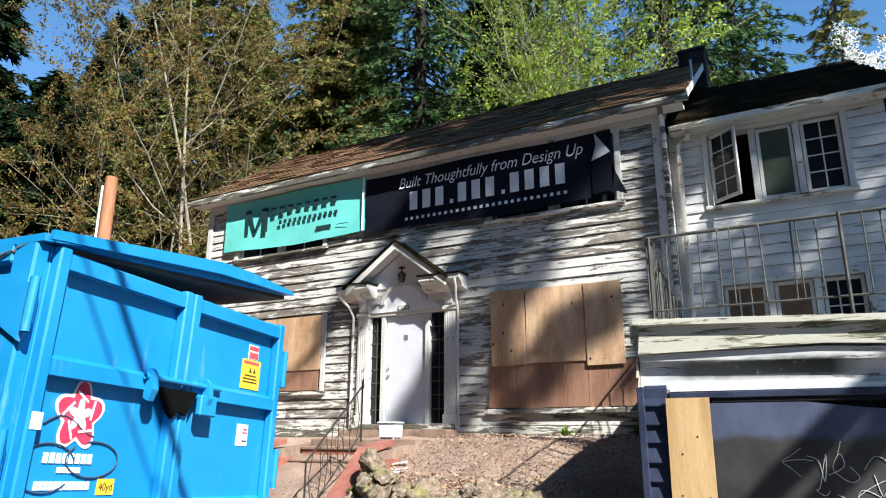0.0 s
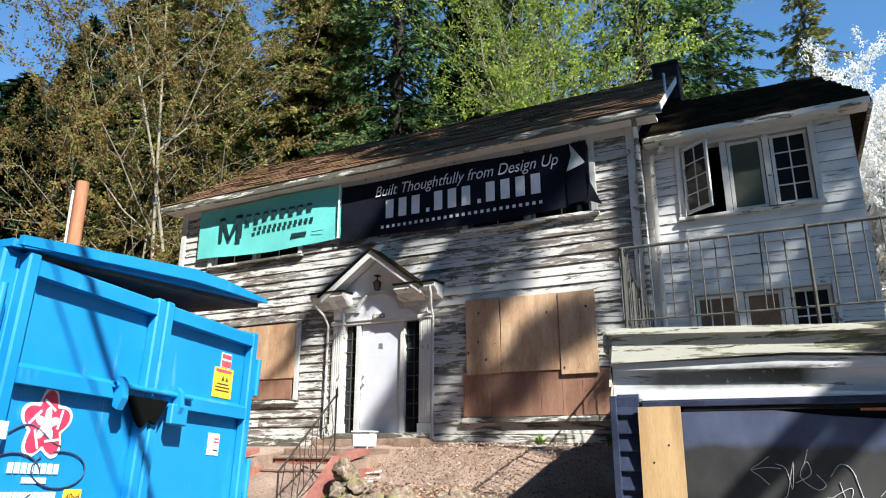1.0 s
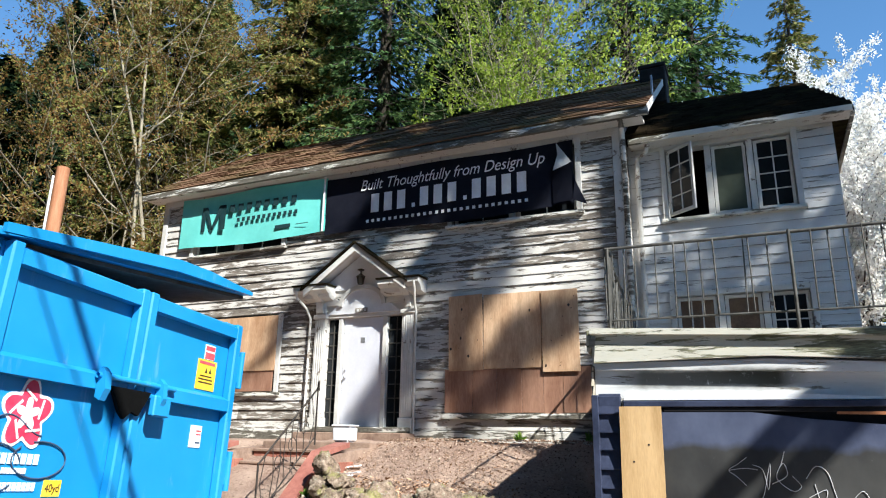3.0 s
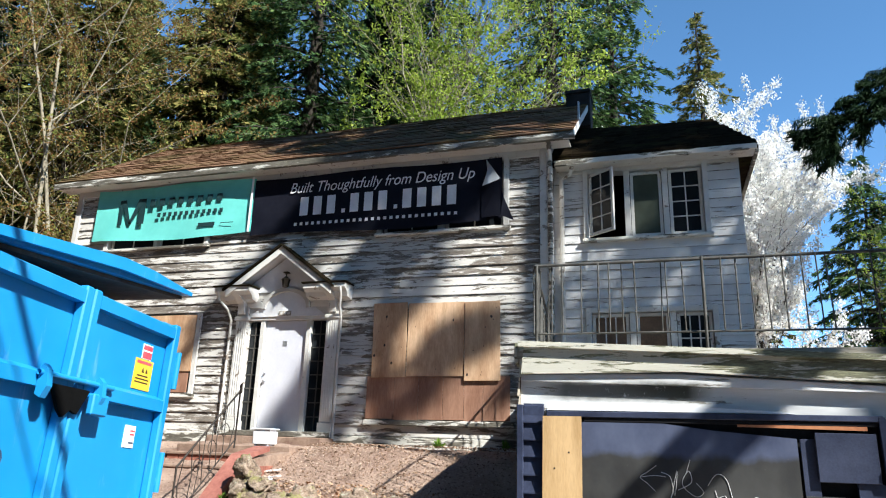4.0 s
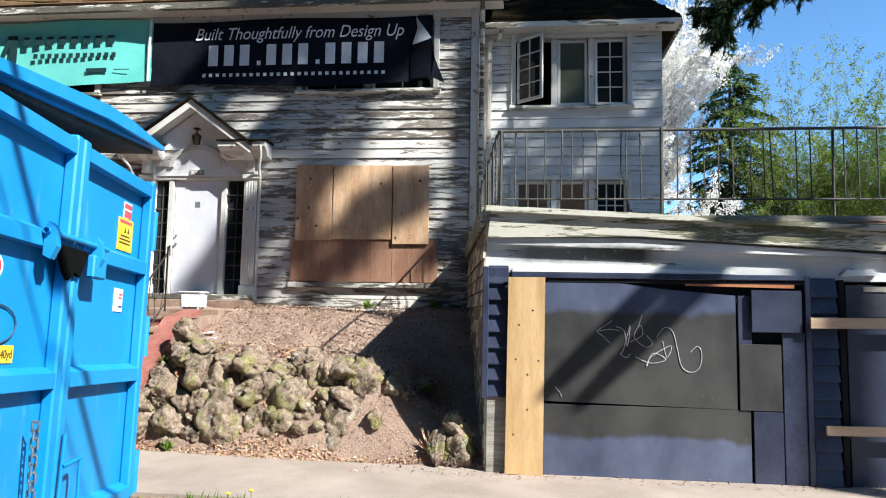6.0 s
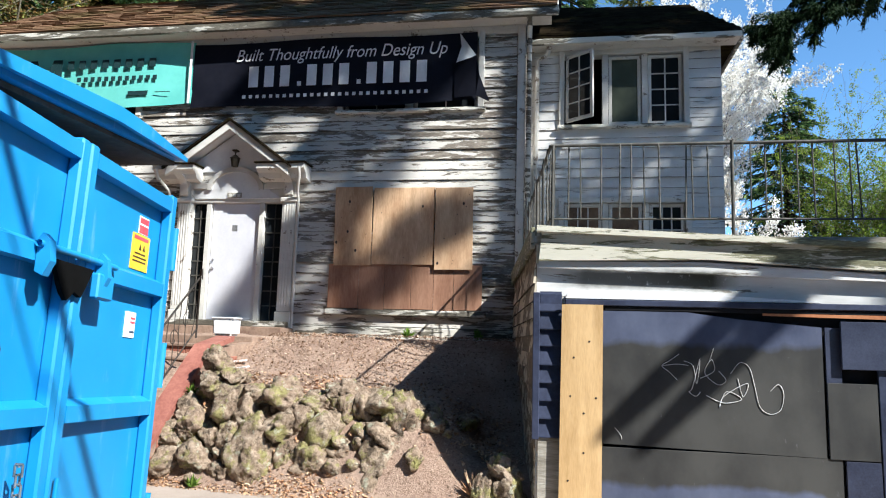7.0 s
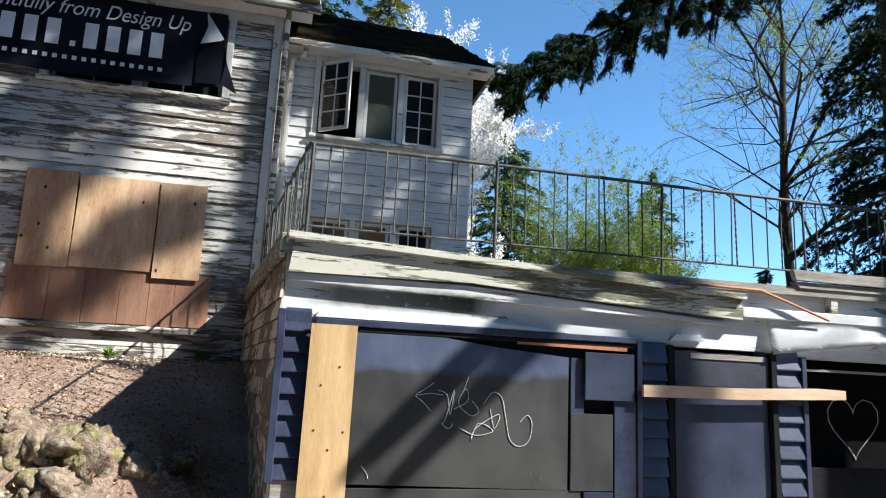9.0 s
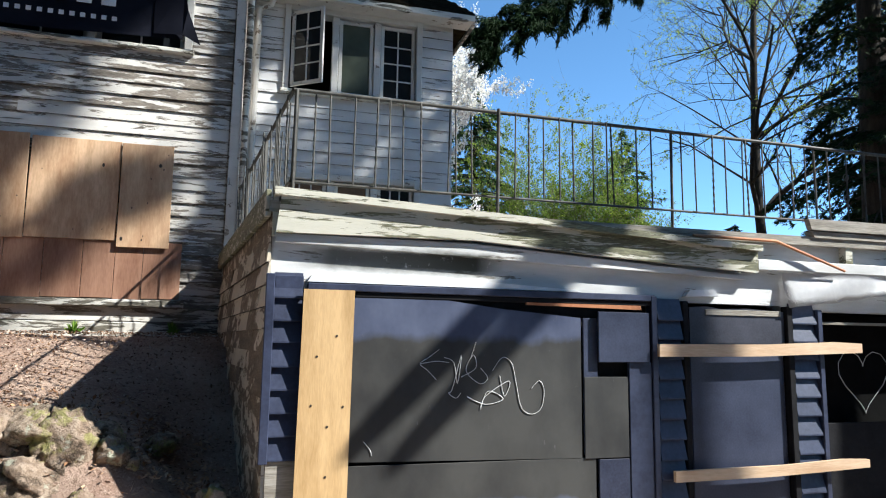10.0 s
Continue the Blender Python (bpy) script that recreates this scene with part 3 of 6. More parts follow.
wing_side = tagged(part("wall_wing_side", prism([(YB + 0.17, 1.5), (17.19, 1.5), (17.19, 6.9), (13.5, 8.1), (YB + 0.17, 6.95)], 1.46, 1.62, "x"), siding_far), "white clapboard side wall of the wing", "wall", kind="structure")


def wing_roof():
    e, r = [(-1.66, 11.87, 6.98), (1.90, 11.87, 6.88), (1.90, 17.6, 6.88), (-1.66, 17.6, 6.98)], [(-1.66, 13.6, 8.30), (1.36, 13.55, 8.22)]
    bm = bmesh.new()
    v = [bm.verts.new(p) for p in e + r]
    w = [bm.verts.new((p[0], p[1], p[2] - 0.06)) for p in e]
    for f in ((v[0], v[1], v[5], v[4]), (v[1], v[2], v[5]), (v[2], v[3], v[4], v[5]), (v[3], v[0], v[4]), (w[0], w[3], w[2], w[1]), (v[0], w[0], w[1], v[1]), (v[1], w[1], w[2], v[2]), (v[2], w[2], w[3], v[3]), (v[3], w[3], w[0], v[0])):
        bm.faces.new(f)
    tagged(part("roof_wing", bm, roof_dark), "mossy hipped roof of the wing with shade in its colour", "roof", kind="structure")
    rnd = random.Random(5)
    bm = bmesh.new()
    for i in range(11):
        a = i / 11
        xb = 1.90 + (1.36 - 1.90) * a
        y, z = 11.87 + 1.7 * a, 6.95 + 1.31 * a
        x = -1.6
        while x < xb - 0.05:
            wd = min(rnd.uniform(0.2, 0.5), xb - x)
            s = 6.98 - 0.028 * (x + 1.6) + 1.31 * a
            vs = add_box(bm, x, x + wd - 0.01, y - 0.01, y + 0.2, s + 0.0, s + rnd.uniform(0.02, 0.045))
            for q in vs:
                q.co.z += (q.co.y - y) * 0.77
            x += wd
    tagged(part("roof_shingles", bm, roof_dark), "mossy shingles of the wing roof with shade in their colour", "roof", kind="structure")


wing_roof()
for nm, b in (("wing_eave_board", (-1.55, 1.88, 11.85, 11.91, 6.80, 6.90)), ("wing_soffit", (-1.55, 1.86, 11.92, YB - 0.03, 6.80, 6.83)), ("wing_frieze", (-1.50, 1.60, YB - 0.04, YB - 0.003, 6.74, 6.80))):
    tagged(part(nm, box(*b, 0.006), trim_white if "eave" not in nm else trim_sill), "flaking white board under the wing eave", "trim", kind="structure")
tagged(part("wing_side_eave", box(1.86, 1.92, 11.92, 17.5, 6.78, 6.88, 0.006), trim_sill), "flaking white board under the wing eave", "trim", kind="structure")


def chimney():
    t = thing("chimney", "dark sooty brick chimney on the ridge", "chimney")
    part("shaft", box(-1.56, -1.04, 14.0, 14.6, 8.6, 9.42, 0.02), chimney_brick, t)
    part("cap", box(-1.58, -1.02, 13.98, 14.62, 9.42, 9.52, 0.02), chimney_brick, t)
    part("flashing", box(-1.12, -1.085, 12.05, 12.12, 7.78, 8.18, 0.008), zinc, t, "bent grey metal flashing strip")


chimney()


# ---- windows and boards on the front ----
def sash(name, parent, x0, x1, z0, z1, y, cols, rows, glass, frame=0.055, mat=None, label=""):
    """A glazed sash: frame pieces, glazing bars and panes. The hinge side is x0."""
    mat = mat or trim_white
    s = part(name, box(x0, x0 + frame, y - 0.02, y + 0.02, z0, z1, 0.004), mat, parent, label)
    for b in ((x1 - frame, x1, z0, z1), (x0 + frame, x1 - frame, z0, z0 + frame), (x0 + frame, x1 - frame, z1 - frame, z1)):
        part("frame", box(b[0], b[1], y - 0.02, y + 0.02, b[2], b[3], 0.004), mat, s)
    gx, gz = (x1 - x0 - 2 * frame) / cols, (z1 - z0 - 2 * frame) / rows
    for i in range(cols):
        for j in range(rows):
            xa, za = x0 + frame + i * gx, z0 + frame + j * gz
            part("pane", box(xa + 0.004, xa + gx - 0.004, y - 0.003, y + 0.003, za + 0.004, za + gz - 0.004), glass, s)
    for i in range(1, cols):
        xa = x0 + frame + i * gx
        part("glazing_bar", box(xa - 0.011, xa + 0.011, y - 0.015, y + 0.012, z0 + frame, z1 - frame), mat, s)
    for j in range(1, rows):
        za = z0 + frame + j * gz
        part("glazing_bar", box(x0 + frame, x1 - frame, y - 0.014, y + 0.011, za - 0.010, za + 0.010), mat, s)
    return s


def casing(t, h, y, w=0.10, mid=()):
    x0, x1, z0, z1 = h
    for b in ((x0 - w, x0, z0, z1 + w), (x1, x1 + w, z0, z1 + w), (x0, x1, z1, z1 + w)):
        part("casing", box(b[0], b[1], y - 0.075, y + 0.02, b[2], b[3], 0.006), trim_white, t)
    part("sill", box(x0 - w - 0.03, x1 + w + 0.03, y - 0.115, y + 0.10, z0 - 0.055, z0 + 0.004, 0.01), trim_sill, t)
    for m in mid:
        part("mullion", box(m - 0.05, m + 0.05, y - 0.03, y + 0.08, z0 + 0.005, z1 - 0.002, 0.005), trim_white, t)


for n, (h, mid) in enumerate(((UP_L, -9.85), (UP_R, -3.55))):
    t = thing(f"window_{n + 1}", "twin sash window with flaking white frame behind a banner", "window", kind="structure")
    casing(t, h, YF, 0.10, (mid,))
    sash("sash", t, h[0] + 0.01, mid - 0.055, h[2] + 0.01, h[3] - 0.01, YF + 0.06, 2, 2, glass_dark)
    sash("sash", t, mid + 0.055, h[1] - 0.01, h[2] + 0.01, h[3] - 0.01, YF + 0.06, 2, 2, glass_dark)

t = thing("window_3", "white triple casement window with one sash swung open", "window", kind="structure")
casing(t, WING_UP, YB, 0.09, (-0.29, 0.37))
sash("sash", t, -0.23, 0.31, 5.47, 6.70, YB + 0.03, 1, 1, glass_green)
sash("sash", t, 0.43, 0.99, 5.47, 6.70, YB + 0.03, 2, 4, glass_dark)
open_sash = sash("open_sash", t, 0.0, 0.56, 5.50, 6.69, 0.0, 2, 4, glass_dark, label="casement sash swung open on its hinges")
for o in (open_sash, ):
    o.matrix_basis = pose(-0.95, YB - 0.05, 0, 0, 0, -38)
t = thing("window_4", "white triple window boarded from inside above the deck", "window", kind="structure")
casing(t, WING_LOW, YB, 0.09, (-0.29, 0.37))
sash("sash", t, -0.97, -0.35, 3.21, 4.09, YB + 0.03, 3, 1, ply_inside)
sash("sash", t, -0.23, 0.31, 3.21, 4.09, YB + 0.03, 1, 1, ply_inside)
sash("sash", t, 0.43, 0.99, 3.21, 4.09, YB + 0.03, 3, 2, glass_dark)
room = part("dark_room_back", box(-1.55, 1.45, 13.9, 14.0, 2.0, 6.7), black_gap)
tagged(room, "unlit inner wall of the empty wing", "wall", kind="structure")


def plank(name, x0, x1, z0, z1, y, mat, label, lean=0.0, thick=0.018, nails=True, group="boards over the windows"):
    t = part(name, box(x0, x1, y - thick, y, z0, z1, 0.003), mat)
    tagged(t, label, "board", group)
    if lean:
        c = Vector(((x0 + x1) / 2, y, z0))
        t.matrix_basis = Matrix.Translation(c) @ pose(0, 0, 0, 0, lean, 0) @ Matrix.Translation(-c)
    if nails:
        rnd = random.Random(int(abs(x0) * 1000))
        for _ in range(4 if x1 - x0 > 0.8 else 9):
            px, pz = rnd.uniform(x0 + 0.04, x1 - 0.04), rnd.uniform(z0 + 0.05, z1 - 0.05)
            size = rnd.choice((0.007, 0.009, 0.02))
            part("knot", prism([(px + size * math.cos(k) * rnd.uniform(0.7, 1.2), pz + 1.4 * size * math.sin(k)) for k in (0, 1, 2, 3, 4, 5)], y - thick - 0.002, y - thick + 0.002), iron_dark, t)
    return t


yb = YF - 0.062
plank("plywood_sheet", -11.0, -8.52, 3.02, 4.12, yb - 0.02, plywood, "tan plywood sheet over the lower window")
plank("plywood_sheet", -10.95, -8.56, 2.62, 3.02, yb, plywood_red, "reddish brown plywood strip under the sheet", nails=False)
tagged(part("casing_board", box(-8.52, -8.42, yb - 0.02, yb + 0.02, 2.55, 4.15, 0.005), trim_white), "flaking white window casing", "trim", kind="structure")
tagged(part("sill_board", box(-11.1, -8.40, YF - 0.10, YF, 2.53, 2.60, 0.008), trim_sill), "flaking white window sill", "trim", kind="structure")
xs = [-4.82, -4.30, -3.86, -3.42, -3.05, -2.72, -2.26]
for a, b in zip(xs, xs[1:]):
    plank("plywood_plank", a + 0.003, b - 0.003, 2.20 + 0.01 * math.sin(a * 9), 2.93, yb, plywood_red, "reddish brown plywood plank over the window base", nails=False)
plank("plywood_sheet", -4.74, -4.10, 2.91, 4.23, yb - 0.022, plywood, "tan knotty plywood sheet over the window", -0.8)
plank("plywood_sheet", -4.09, -3.06, 2.93, 4.21, yb - 0.024, plywood, "tan plywood sheet over the window middle")
plank("plywood_sheet", -3.04, -2.42, 2.85, 4.20, yb - 0.046, plywood, "tan knotty plywood sheet overlapping its neighbour", -0.4)
tagged(part("sill_board", box(-4.85, -2.2, YF - 0.11, YF, 2.10, 2.19, 0.01), trim_sill), "weathered sill below the boarded window", "trim", kind="structure")


# ---- the entry ----
def entry():
    d = thing("door_1", "white front door with brass lockset, shut", "door", kind="structure")
    part("leaf", box(-7.02, -6.15, YF + 0.05, YF + 0.095, 1.965, 3.975, 0.004), door_white, d)
    part("letter_plate", box(-6.64, -6.55, YF + 0.045, YF + 0.052, 3.50, 3.60), zinc, d)
    for z, r in ((2.86, 0.030), (3.0, 0.022)):
        bm = bmesh.new()
        bmesh.ops.create_uvsphere(bm, u_segments=10, v_segments=6, radius=r, matrix=Matrix.Translation((-6.95, YF + 0.02, z)))
        part("handle" if r > 0.025 else "lock", bm, zinc, d)
    part("threshold", box(-7.62, -5.46, 11.22, 11.62, 1.86, 1.955, 0.01), trim_sill, d)
    fr = thing("door_surround", "white painted door surround with pilasters and arched panel", "door surround", kind="structure")
    part("header", box(-7.62, -5.46, YF - 0.03, YF + 0.14, 3.985, 4.33, 0.006), trim_white, fr)
    for x in (-7.62, -5.70):
        part("pilaster", box(x, x + 0.24, YF - 0.09, YF + 0.14, 2.12, 4.28, 0.012), trim_white, fr)
        for i in range(4):
            part("flute", box(x + 0.035 + i * 0.047, x + 0.06 + i * 0.047, YF - 0.098, YF - 0.085, 2.2, 3.95, 0.004), trim_white, fr)
        part("plinth", box(x - 0.02, x + 0.26, YF - 0.11, YF + 0.14, 1.86, 2.12, 0.01), trim_white, fr)
        part("capital", box(x - 0.03, x + 0.27, YF - 0.12, YF + 0.14, 3.98, 4.06, 0.012), trim_white, fr)
        part("console", prism([(YF, 4.06), (YF - 0.13, 4.10), (YF - 0.17, 4.30), (YF - 0.36, 4.42), (YF, 4.42)], x + 0.05, x + 0.19, "x"), trim_white, fr)
    for x in (-7.12, -6.14):
        part("jamb", box(x, x + 0.09, YF - 0.01, YF + 0.14, 1.96, 3.98, 0.005), trim_white, fr)
    for x0, x1 in ((-7.38, -7.13), (-6.045, -5.705)):
        s = part("sidelight", box(x0, x1, YF + 0.075, YF + 0.085, 1.97, 3.97), glass_dark, fr)
        for j in range(1, 8):
            part("glazing_bar", box(x0, x1, YF + 0.05, YF + 0.074, 1.97 + j * 0.25 - 0.009, 1.97 + j * 0.25 + 0.009), iron, s)
        part("glazing_bar", box((x0 + x1) / 2 - 0.006, (x0 + x1) / 2 + 0.006, YF + 0.048, YF + 0.074, 1.97, 3.97), iron, s)
    arch = [(-6.58 + 0.52 * math.cos(a), 4.20 + 0.40 * math.sin(a)) for a in np.linspace(math.pi, 0, 17)]
    inner = [(-6.58 + 0.44 * math.cos(a), 4.20 + 0.32 * math.sin(a)) for a in np.linspace(0, math.pi, 17)]
    bm = bmesh.new()
    n = 17
    ao, ai = arch, inner[::-1]
    rows = [[bm.verts.new((p[0], y, p[1])) for p in ring] for ring, y in ((ao, YF - 0.10), (ai, YF - 0.10), (ao, YF - 0.05), (ai, YF - 0.05))]
    for i in range(n - 1):
        for p, q in ((0, 1), (2, 0), (1, 3)):
            bm.faces.new((rows[p][i], rows[p][i + 1], rows[q][i + 1], rows[q][i]))
    part("arch", bm, trim_white, fr)
    part("arch_panel", prism([(-7.35, 4.05), *[(a, b) for a, b in arch if b > 4.21], (-5.75, 4.05)], YF - 0.055, YF - 0.03), plain_white, fr)
    for sx, cx in ((1, -7.28), (-1, -5.84)):
        sw = [(cx + sx * 0.22 * math.cos(a), 4.22 + 0.16 * math.sin(a)) for a in np.linspace(math.pi, 0, 9)]
        part("scroll", prism(sw, YF - 0.08, YF - 0.04), trim_white, fr)
    pl = part("number_plate", box(-6.72, -6.46, YF - 0.075, YF - 0.056, 4.06, 4.15, 0.004), wood_grey, fr, "small grey plate with plain bars")
    for i in range(3):
        part("bar", box(-6.69 + i * 0.08, -6.64 + i * 0.08, YF - 0.080, YF - 0.076, 4.08, 4.13), trim_white, pl)

    h = thing("porch_hood", "white gabled door hood with peeling eaves", "door hood", kind="structure")
    ax, az, fy = -6.60, 5.33, 11.10
    for s, ex in ((-1, -7.72), (1, -5.52)):
        dz = (az - 4.52)
        px, pz = ex, 4.52
        out = [(ax, az), (px, pz), (px, pz - 0.09), (ax, az - 0.10)]
        part("hood_roof", prism([(ax, az + 0.05), (px - s * -0.06, pz + 0.02), (px - s * -0.06, pz - 0.02), (ax, az + 0.01)], fy - 0.04, YF - 0.03), roof_dark, h, "dark mossy roofing")
        part("rake", prism([(ax, az), (px, pz), (px, pz - 0.13), (ax, az - 0.14)], fy, fy + 0.06), trim_white, h)
        part("ceiling", prism([(ax, az - 0.02), (px, pz - 0.02), (px, pz - 0.05), (ax, az - 0.06)], fy + 0.06, YF - 0.03), plain_white, h)
        cx0, cx1 = (-7.98, -7.22) if s < 0 else (-6.08, -5.24)
        c = part("cornice", prism([(fy + 0.02, 4.58), (fy + 0.02, 4.50), (fy + 0.12, 4.44), (fy + 0.16, 4.36), (YF - 0.03, 4.32), (YF - 0.03, 4.60)], cx0, cx1, "x"), trim_white, h)
        part("cornice_cap", box(cx0 - 0.03, cx1 + 0.03, fy - 0.02, YF - 0.03, 4.585, 4.615, 0.008), roof_dark, c, "rotted dark cap")
    part("tympanum", prism([(ax, az - 0.1), (-7.6, 4.52), (-5.6, 4.52)], YF - 0.06, YF - 0.032), plain_white, h)

    lamp = thing("entry_lantern", "black metal lantern hanging under the door hood", "lantern")
    part("canopy", box(-6.60, -6.50, 11.24, 11.34, 4.84, 4.87, 0.01), brass_dark, lamp)
    part("stem", tubes("stem", [((-6.55, 11.29, 4.84), (-6.55, 11.29, 4.76), 0.012, 0.012)], 6), brass_dark, lamp)
    cage = bmesh.new()
    bmesh.ops.create_cone(cage, cap_ends=True, segments=6, radius1=0.055, radius2=0.080, depth=0.15, matrix=Matrix.Translation((-6.55, 11.29, 4.65)))
    part("cage", cage, brass_dark, lamp)
    capm = bmesh.new()
    bmesh.ops.create_cone(capm, cap_ends=True, segments=6, radius1=0.095, radius2=0.025, depth=0.06, matrix=Matrix.Translation((-6.55, 11.29, 4.75)))
    part("lid", capm, brass_dark, lamp)


entry()


def pipe(label, pts, r, mat, name="downpipe"):
    t = part(name, tubes(name, [(a, b, r, r) for a, b in zip(pts, pts[1:])], 8), mat)
    return tagged(t, label, "downpipe")


for s, cx in ((1, -5.30), (-1, -7.86)):
    pipe("thin white downpipe bending from the door hood", [(cx, 11.05, 4.50), (cx, 11.10, 4.36), (cx - s * 0.10, 11.30, 4.18), (cx - s * 0.12, 11.42, 4.0), (cx - s * 0.12, 11.42, 1.85)], 0.026, trim_white)
pipe("flaking dark downpipe at the house corner", [(-1.55, 11.17, 7.0), (-1.55, 11.30, 6.86), (-1.56, 11.42, 6.7), (-1.56, 11.42, 2.85)], 0.045, trim_sill)
pipe("white downpipe from the wing gutter", [(-1.22, 11.95, 6.84), (-1.28, 12.05, 6.70), (-1.45, 12.12, 6.62), (-1.47, 12.14, 2.85)], 0.045, trim_white)


# ---- banners ----
def cloth(name, x0, x1, z0, z1, mat, label, sag=0.012, bulge=0.012, cell=0.07):
    nx, nz = int((x1 - x0) / cell), int((z1 - z0) / cell)
    gx, gz = np.meshgrid(np.linspace(x0, x1, nx), np.linspace(z0, z1, nz), indexing="ij")
    u = (gz - z0) / (z1 - z0)
    y = YF - 0.105 - sag * (np.sin(gx * 2.3 + gz * 1.4) + 0.7 * np.sin(gx * 5.1 - gz * 3.0)) - bulge * (1 - u) * (0.5 + 0.5 * np.sin(gx * 3.3))
    z = gz - 0.02 * np.sin((gx - x0) * 1.9) * u
    z = z - 0.035 * (1 - u) * np.sin(gx * 1.3 + 1)
    v = np.stack([gx, y, z], -1)
    i = (np.arange(nx - 1)[:, None] * nz + np.arange(nz - 1)[None]).ravel()
    f = np.stack([i, i + nz, i + nz + 1, i + 1], -1)
    me = raw_mesh(name, v.reshape(-1, 3), f)
    me.polygons.foreach_set("use_smooth", np.ones(len(f), bool))
    me.materials.append(mat)
    ob = part(name, me, None)
    return tagged(ob, label, "banner")


def marks(parent, bars, y, mat, name="bar"):
    for x0, x1, z0, z1 in bars:
        part(name, box(x0, x1, y - 0.004, y, z0, z1), mat, parent)


teal = cloth("teal_banner", -11.45, -7.52, 5.75, 6.93, teal_cloth, "wrinkled teal vinyl banner with dark marks under the eave", 0.014)
yt = YF - 0.152
logo = [(-10.80, -10.70, 6.10, 6.66), (-10.28, -10.13, 6.10, 6.66)]
marks(teal, logo, yt, print_dark, "mark")
for tip in (-10.72, -10.24):
    part("mark", prism([(tip - 0.07, 6.66), (tip + 0.07, 6.66), (-10.46, 6.12), (-10.52, 6.12)], yt - 0.009, yt - 0.005), print_dark, teal)
marks(teal, [(-10.02 + i * 0.235, -9.89 + i * 0.235, 6.47, 6.63) for i in range(8)], yt, print_dark, "mark")
marks(teal, [(-9.80 + i * 0.138, -9.72 + i * 0.138, 6.22, 6.31) for i in range(12)], yt, print_dark, "mark")
marks(teal, [(-8.75, -8.36, 5.94, 6.02), (-8.22, -7.92, 5.98, 5.995)], yt, print_dark, "mark")
part("hem", box(-7.58, -7.535, yt - 0.002, yt + 0.004, 5.76, 6.92), print_white, teal)
dark = cloth("navy_banner", -7.53, -2.42, 5.66, 6.86, navy_cloth, "black vinyl banner with white printing and a curling corner", 0.003, 0.004)
yt = YF - 0.121
words, wide = text_mesh("Built Thoughtfully from Design Up", 0.315, 0.28)
slogan = part("slogan", words, print_white, dark)
slogan.matrix_basis = Matrix.Translation((-6.72, yt - 0.006, 6.50)) @ pose(0, 0, 0, 90, 0, 0) @ Matrix.Diagonal((3.78 / wide, 1, 1, 1))
x = -6.45
for group_of in (3, 3, 4):
    for i in range(group_of):
        marks(dark, [(x, x + 0.175, 6.02, 6.40)], yt - 0.004, print_white)
        x += 0.29
    if group_of != 4:
        marks(dark, [(x + 0.03, x + 0.10, 6.02, 6.10)], yt - 0.004, print_white)
        x += 0.20
marks(dark, [(-6.55 + i * 0.125, -6.49 + i * 0.125, 5.82, 5.88) for i in range(27)], yt - 0.004, print_white)


def banner_corner():
    """The loose top corner hangs forward: pale back above, black face below, ending in a point."""
    bm = bmesh.new()
    a = [(-2.72, -0.10, 6.86), (-2.42, -0.22, 6.40), (-2.75, -0.24, 6.28), (-2.68, -0.16, 6.60)]
    vs = [bm.verts.new((x, YF + y, z)) for x, y, z in a]
    bm.faces.new(vs)
    r = bmesh.ops.solidify(bm, geom=bm.faces[:], thickness=0.006)
    part("pale_back", bm, cloth_back, dark, "pale back of the curled corner")
    bm = bmesh.new()
    b = [(-2.80, -0.12, 6.30), (-2.42, -0.23, 6.40), (-2.36, -0.25, 6.05), (-2.19, -0.16, 5.62), (-2.42, -0.20, 5.72), (-2.78, -0.13, 5.72)]
    vs = [bm.verts.new((x, YF + y, z)) for x, y, z in b]
    bm.faces.new(vs)
    bmesh.ops.triangulate(bm, faces=bm.faces[:])
    bmesh.ops.solidify(bm, geom=bm.faces[:], thickness=0.006)
    part("loose_corner", bm, navy_cloth, dark, "loose black corner hanging in a point")


banner_corner()


# ---- garage with the roof deck ----
YG = 7.18
GX = 8.6
LEFT_TURN = Matrix.Translation((-1.27, YG, 0)) @ pose(0, 0, 0, 0, 0, 96.3)
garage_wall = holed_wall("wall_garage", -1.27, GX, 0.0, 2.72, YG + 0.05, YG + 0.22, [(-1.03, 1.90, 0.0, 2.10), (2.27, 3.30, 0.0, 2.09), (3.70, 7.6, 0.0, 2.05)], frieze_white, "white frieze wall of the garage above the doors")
side = tagged(part("wall_garage_side", box(0.08, 4.45, -0.001, 0.16, 0.0, 2.72), side_cream), "cream boarded side wall of the garage", "wall", kind="structure")
side.matrix_basis = LEFT_TURN @ Matrix.Scale(-1, 4, (0, 1, 0))
garage_back = tagged(part("wall_garage_back", box(-1.6, GX, 11.3, 11.45, 0, 2.7), black_gap), "back wall of the garage, coloured black as unlit", "wall", kind="structure")
garage_end = tagged(part("wall_garage_end", box(GX - 0.15, GX, YG + 0.23, 11.29, 0, 2.7), black_gap), "end wall of the garage, coloured black as unlit", "wall", kind="structure")
garage_floor = tagged(part("floor_garage", box(-1.2, GX, 8.2, 11.3, -0.05, 0.11), concrete), "bare concrete garage floor", "floor", kind="structure")
deck = part("roof_deck_floor", prism([(-1.30, YG - 0.04), (GX, YG - 0.04), (GX, 12.2), (-1.62, 12.2), (-1.62, 11.45)], 2.66, 2.74, "z"), wood_grey)
tagged(deck, "weathered board deck on the garage roof", "deck", kind="structure")
rnd = random.Random(8)
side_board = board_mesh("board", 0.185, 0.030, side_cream)
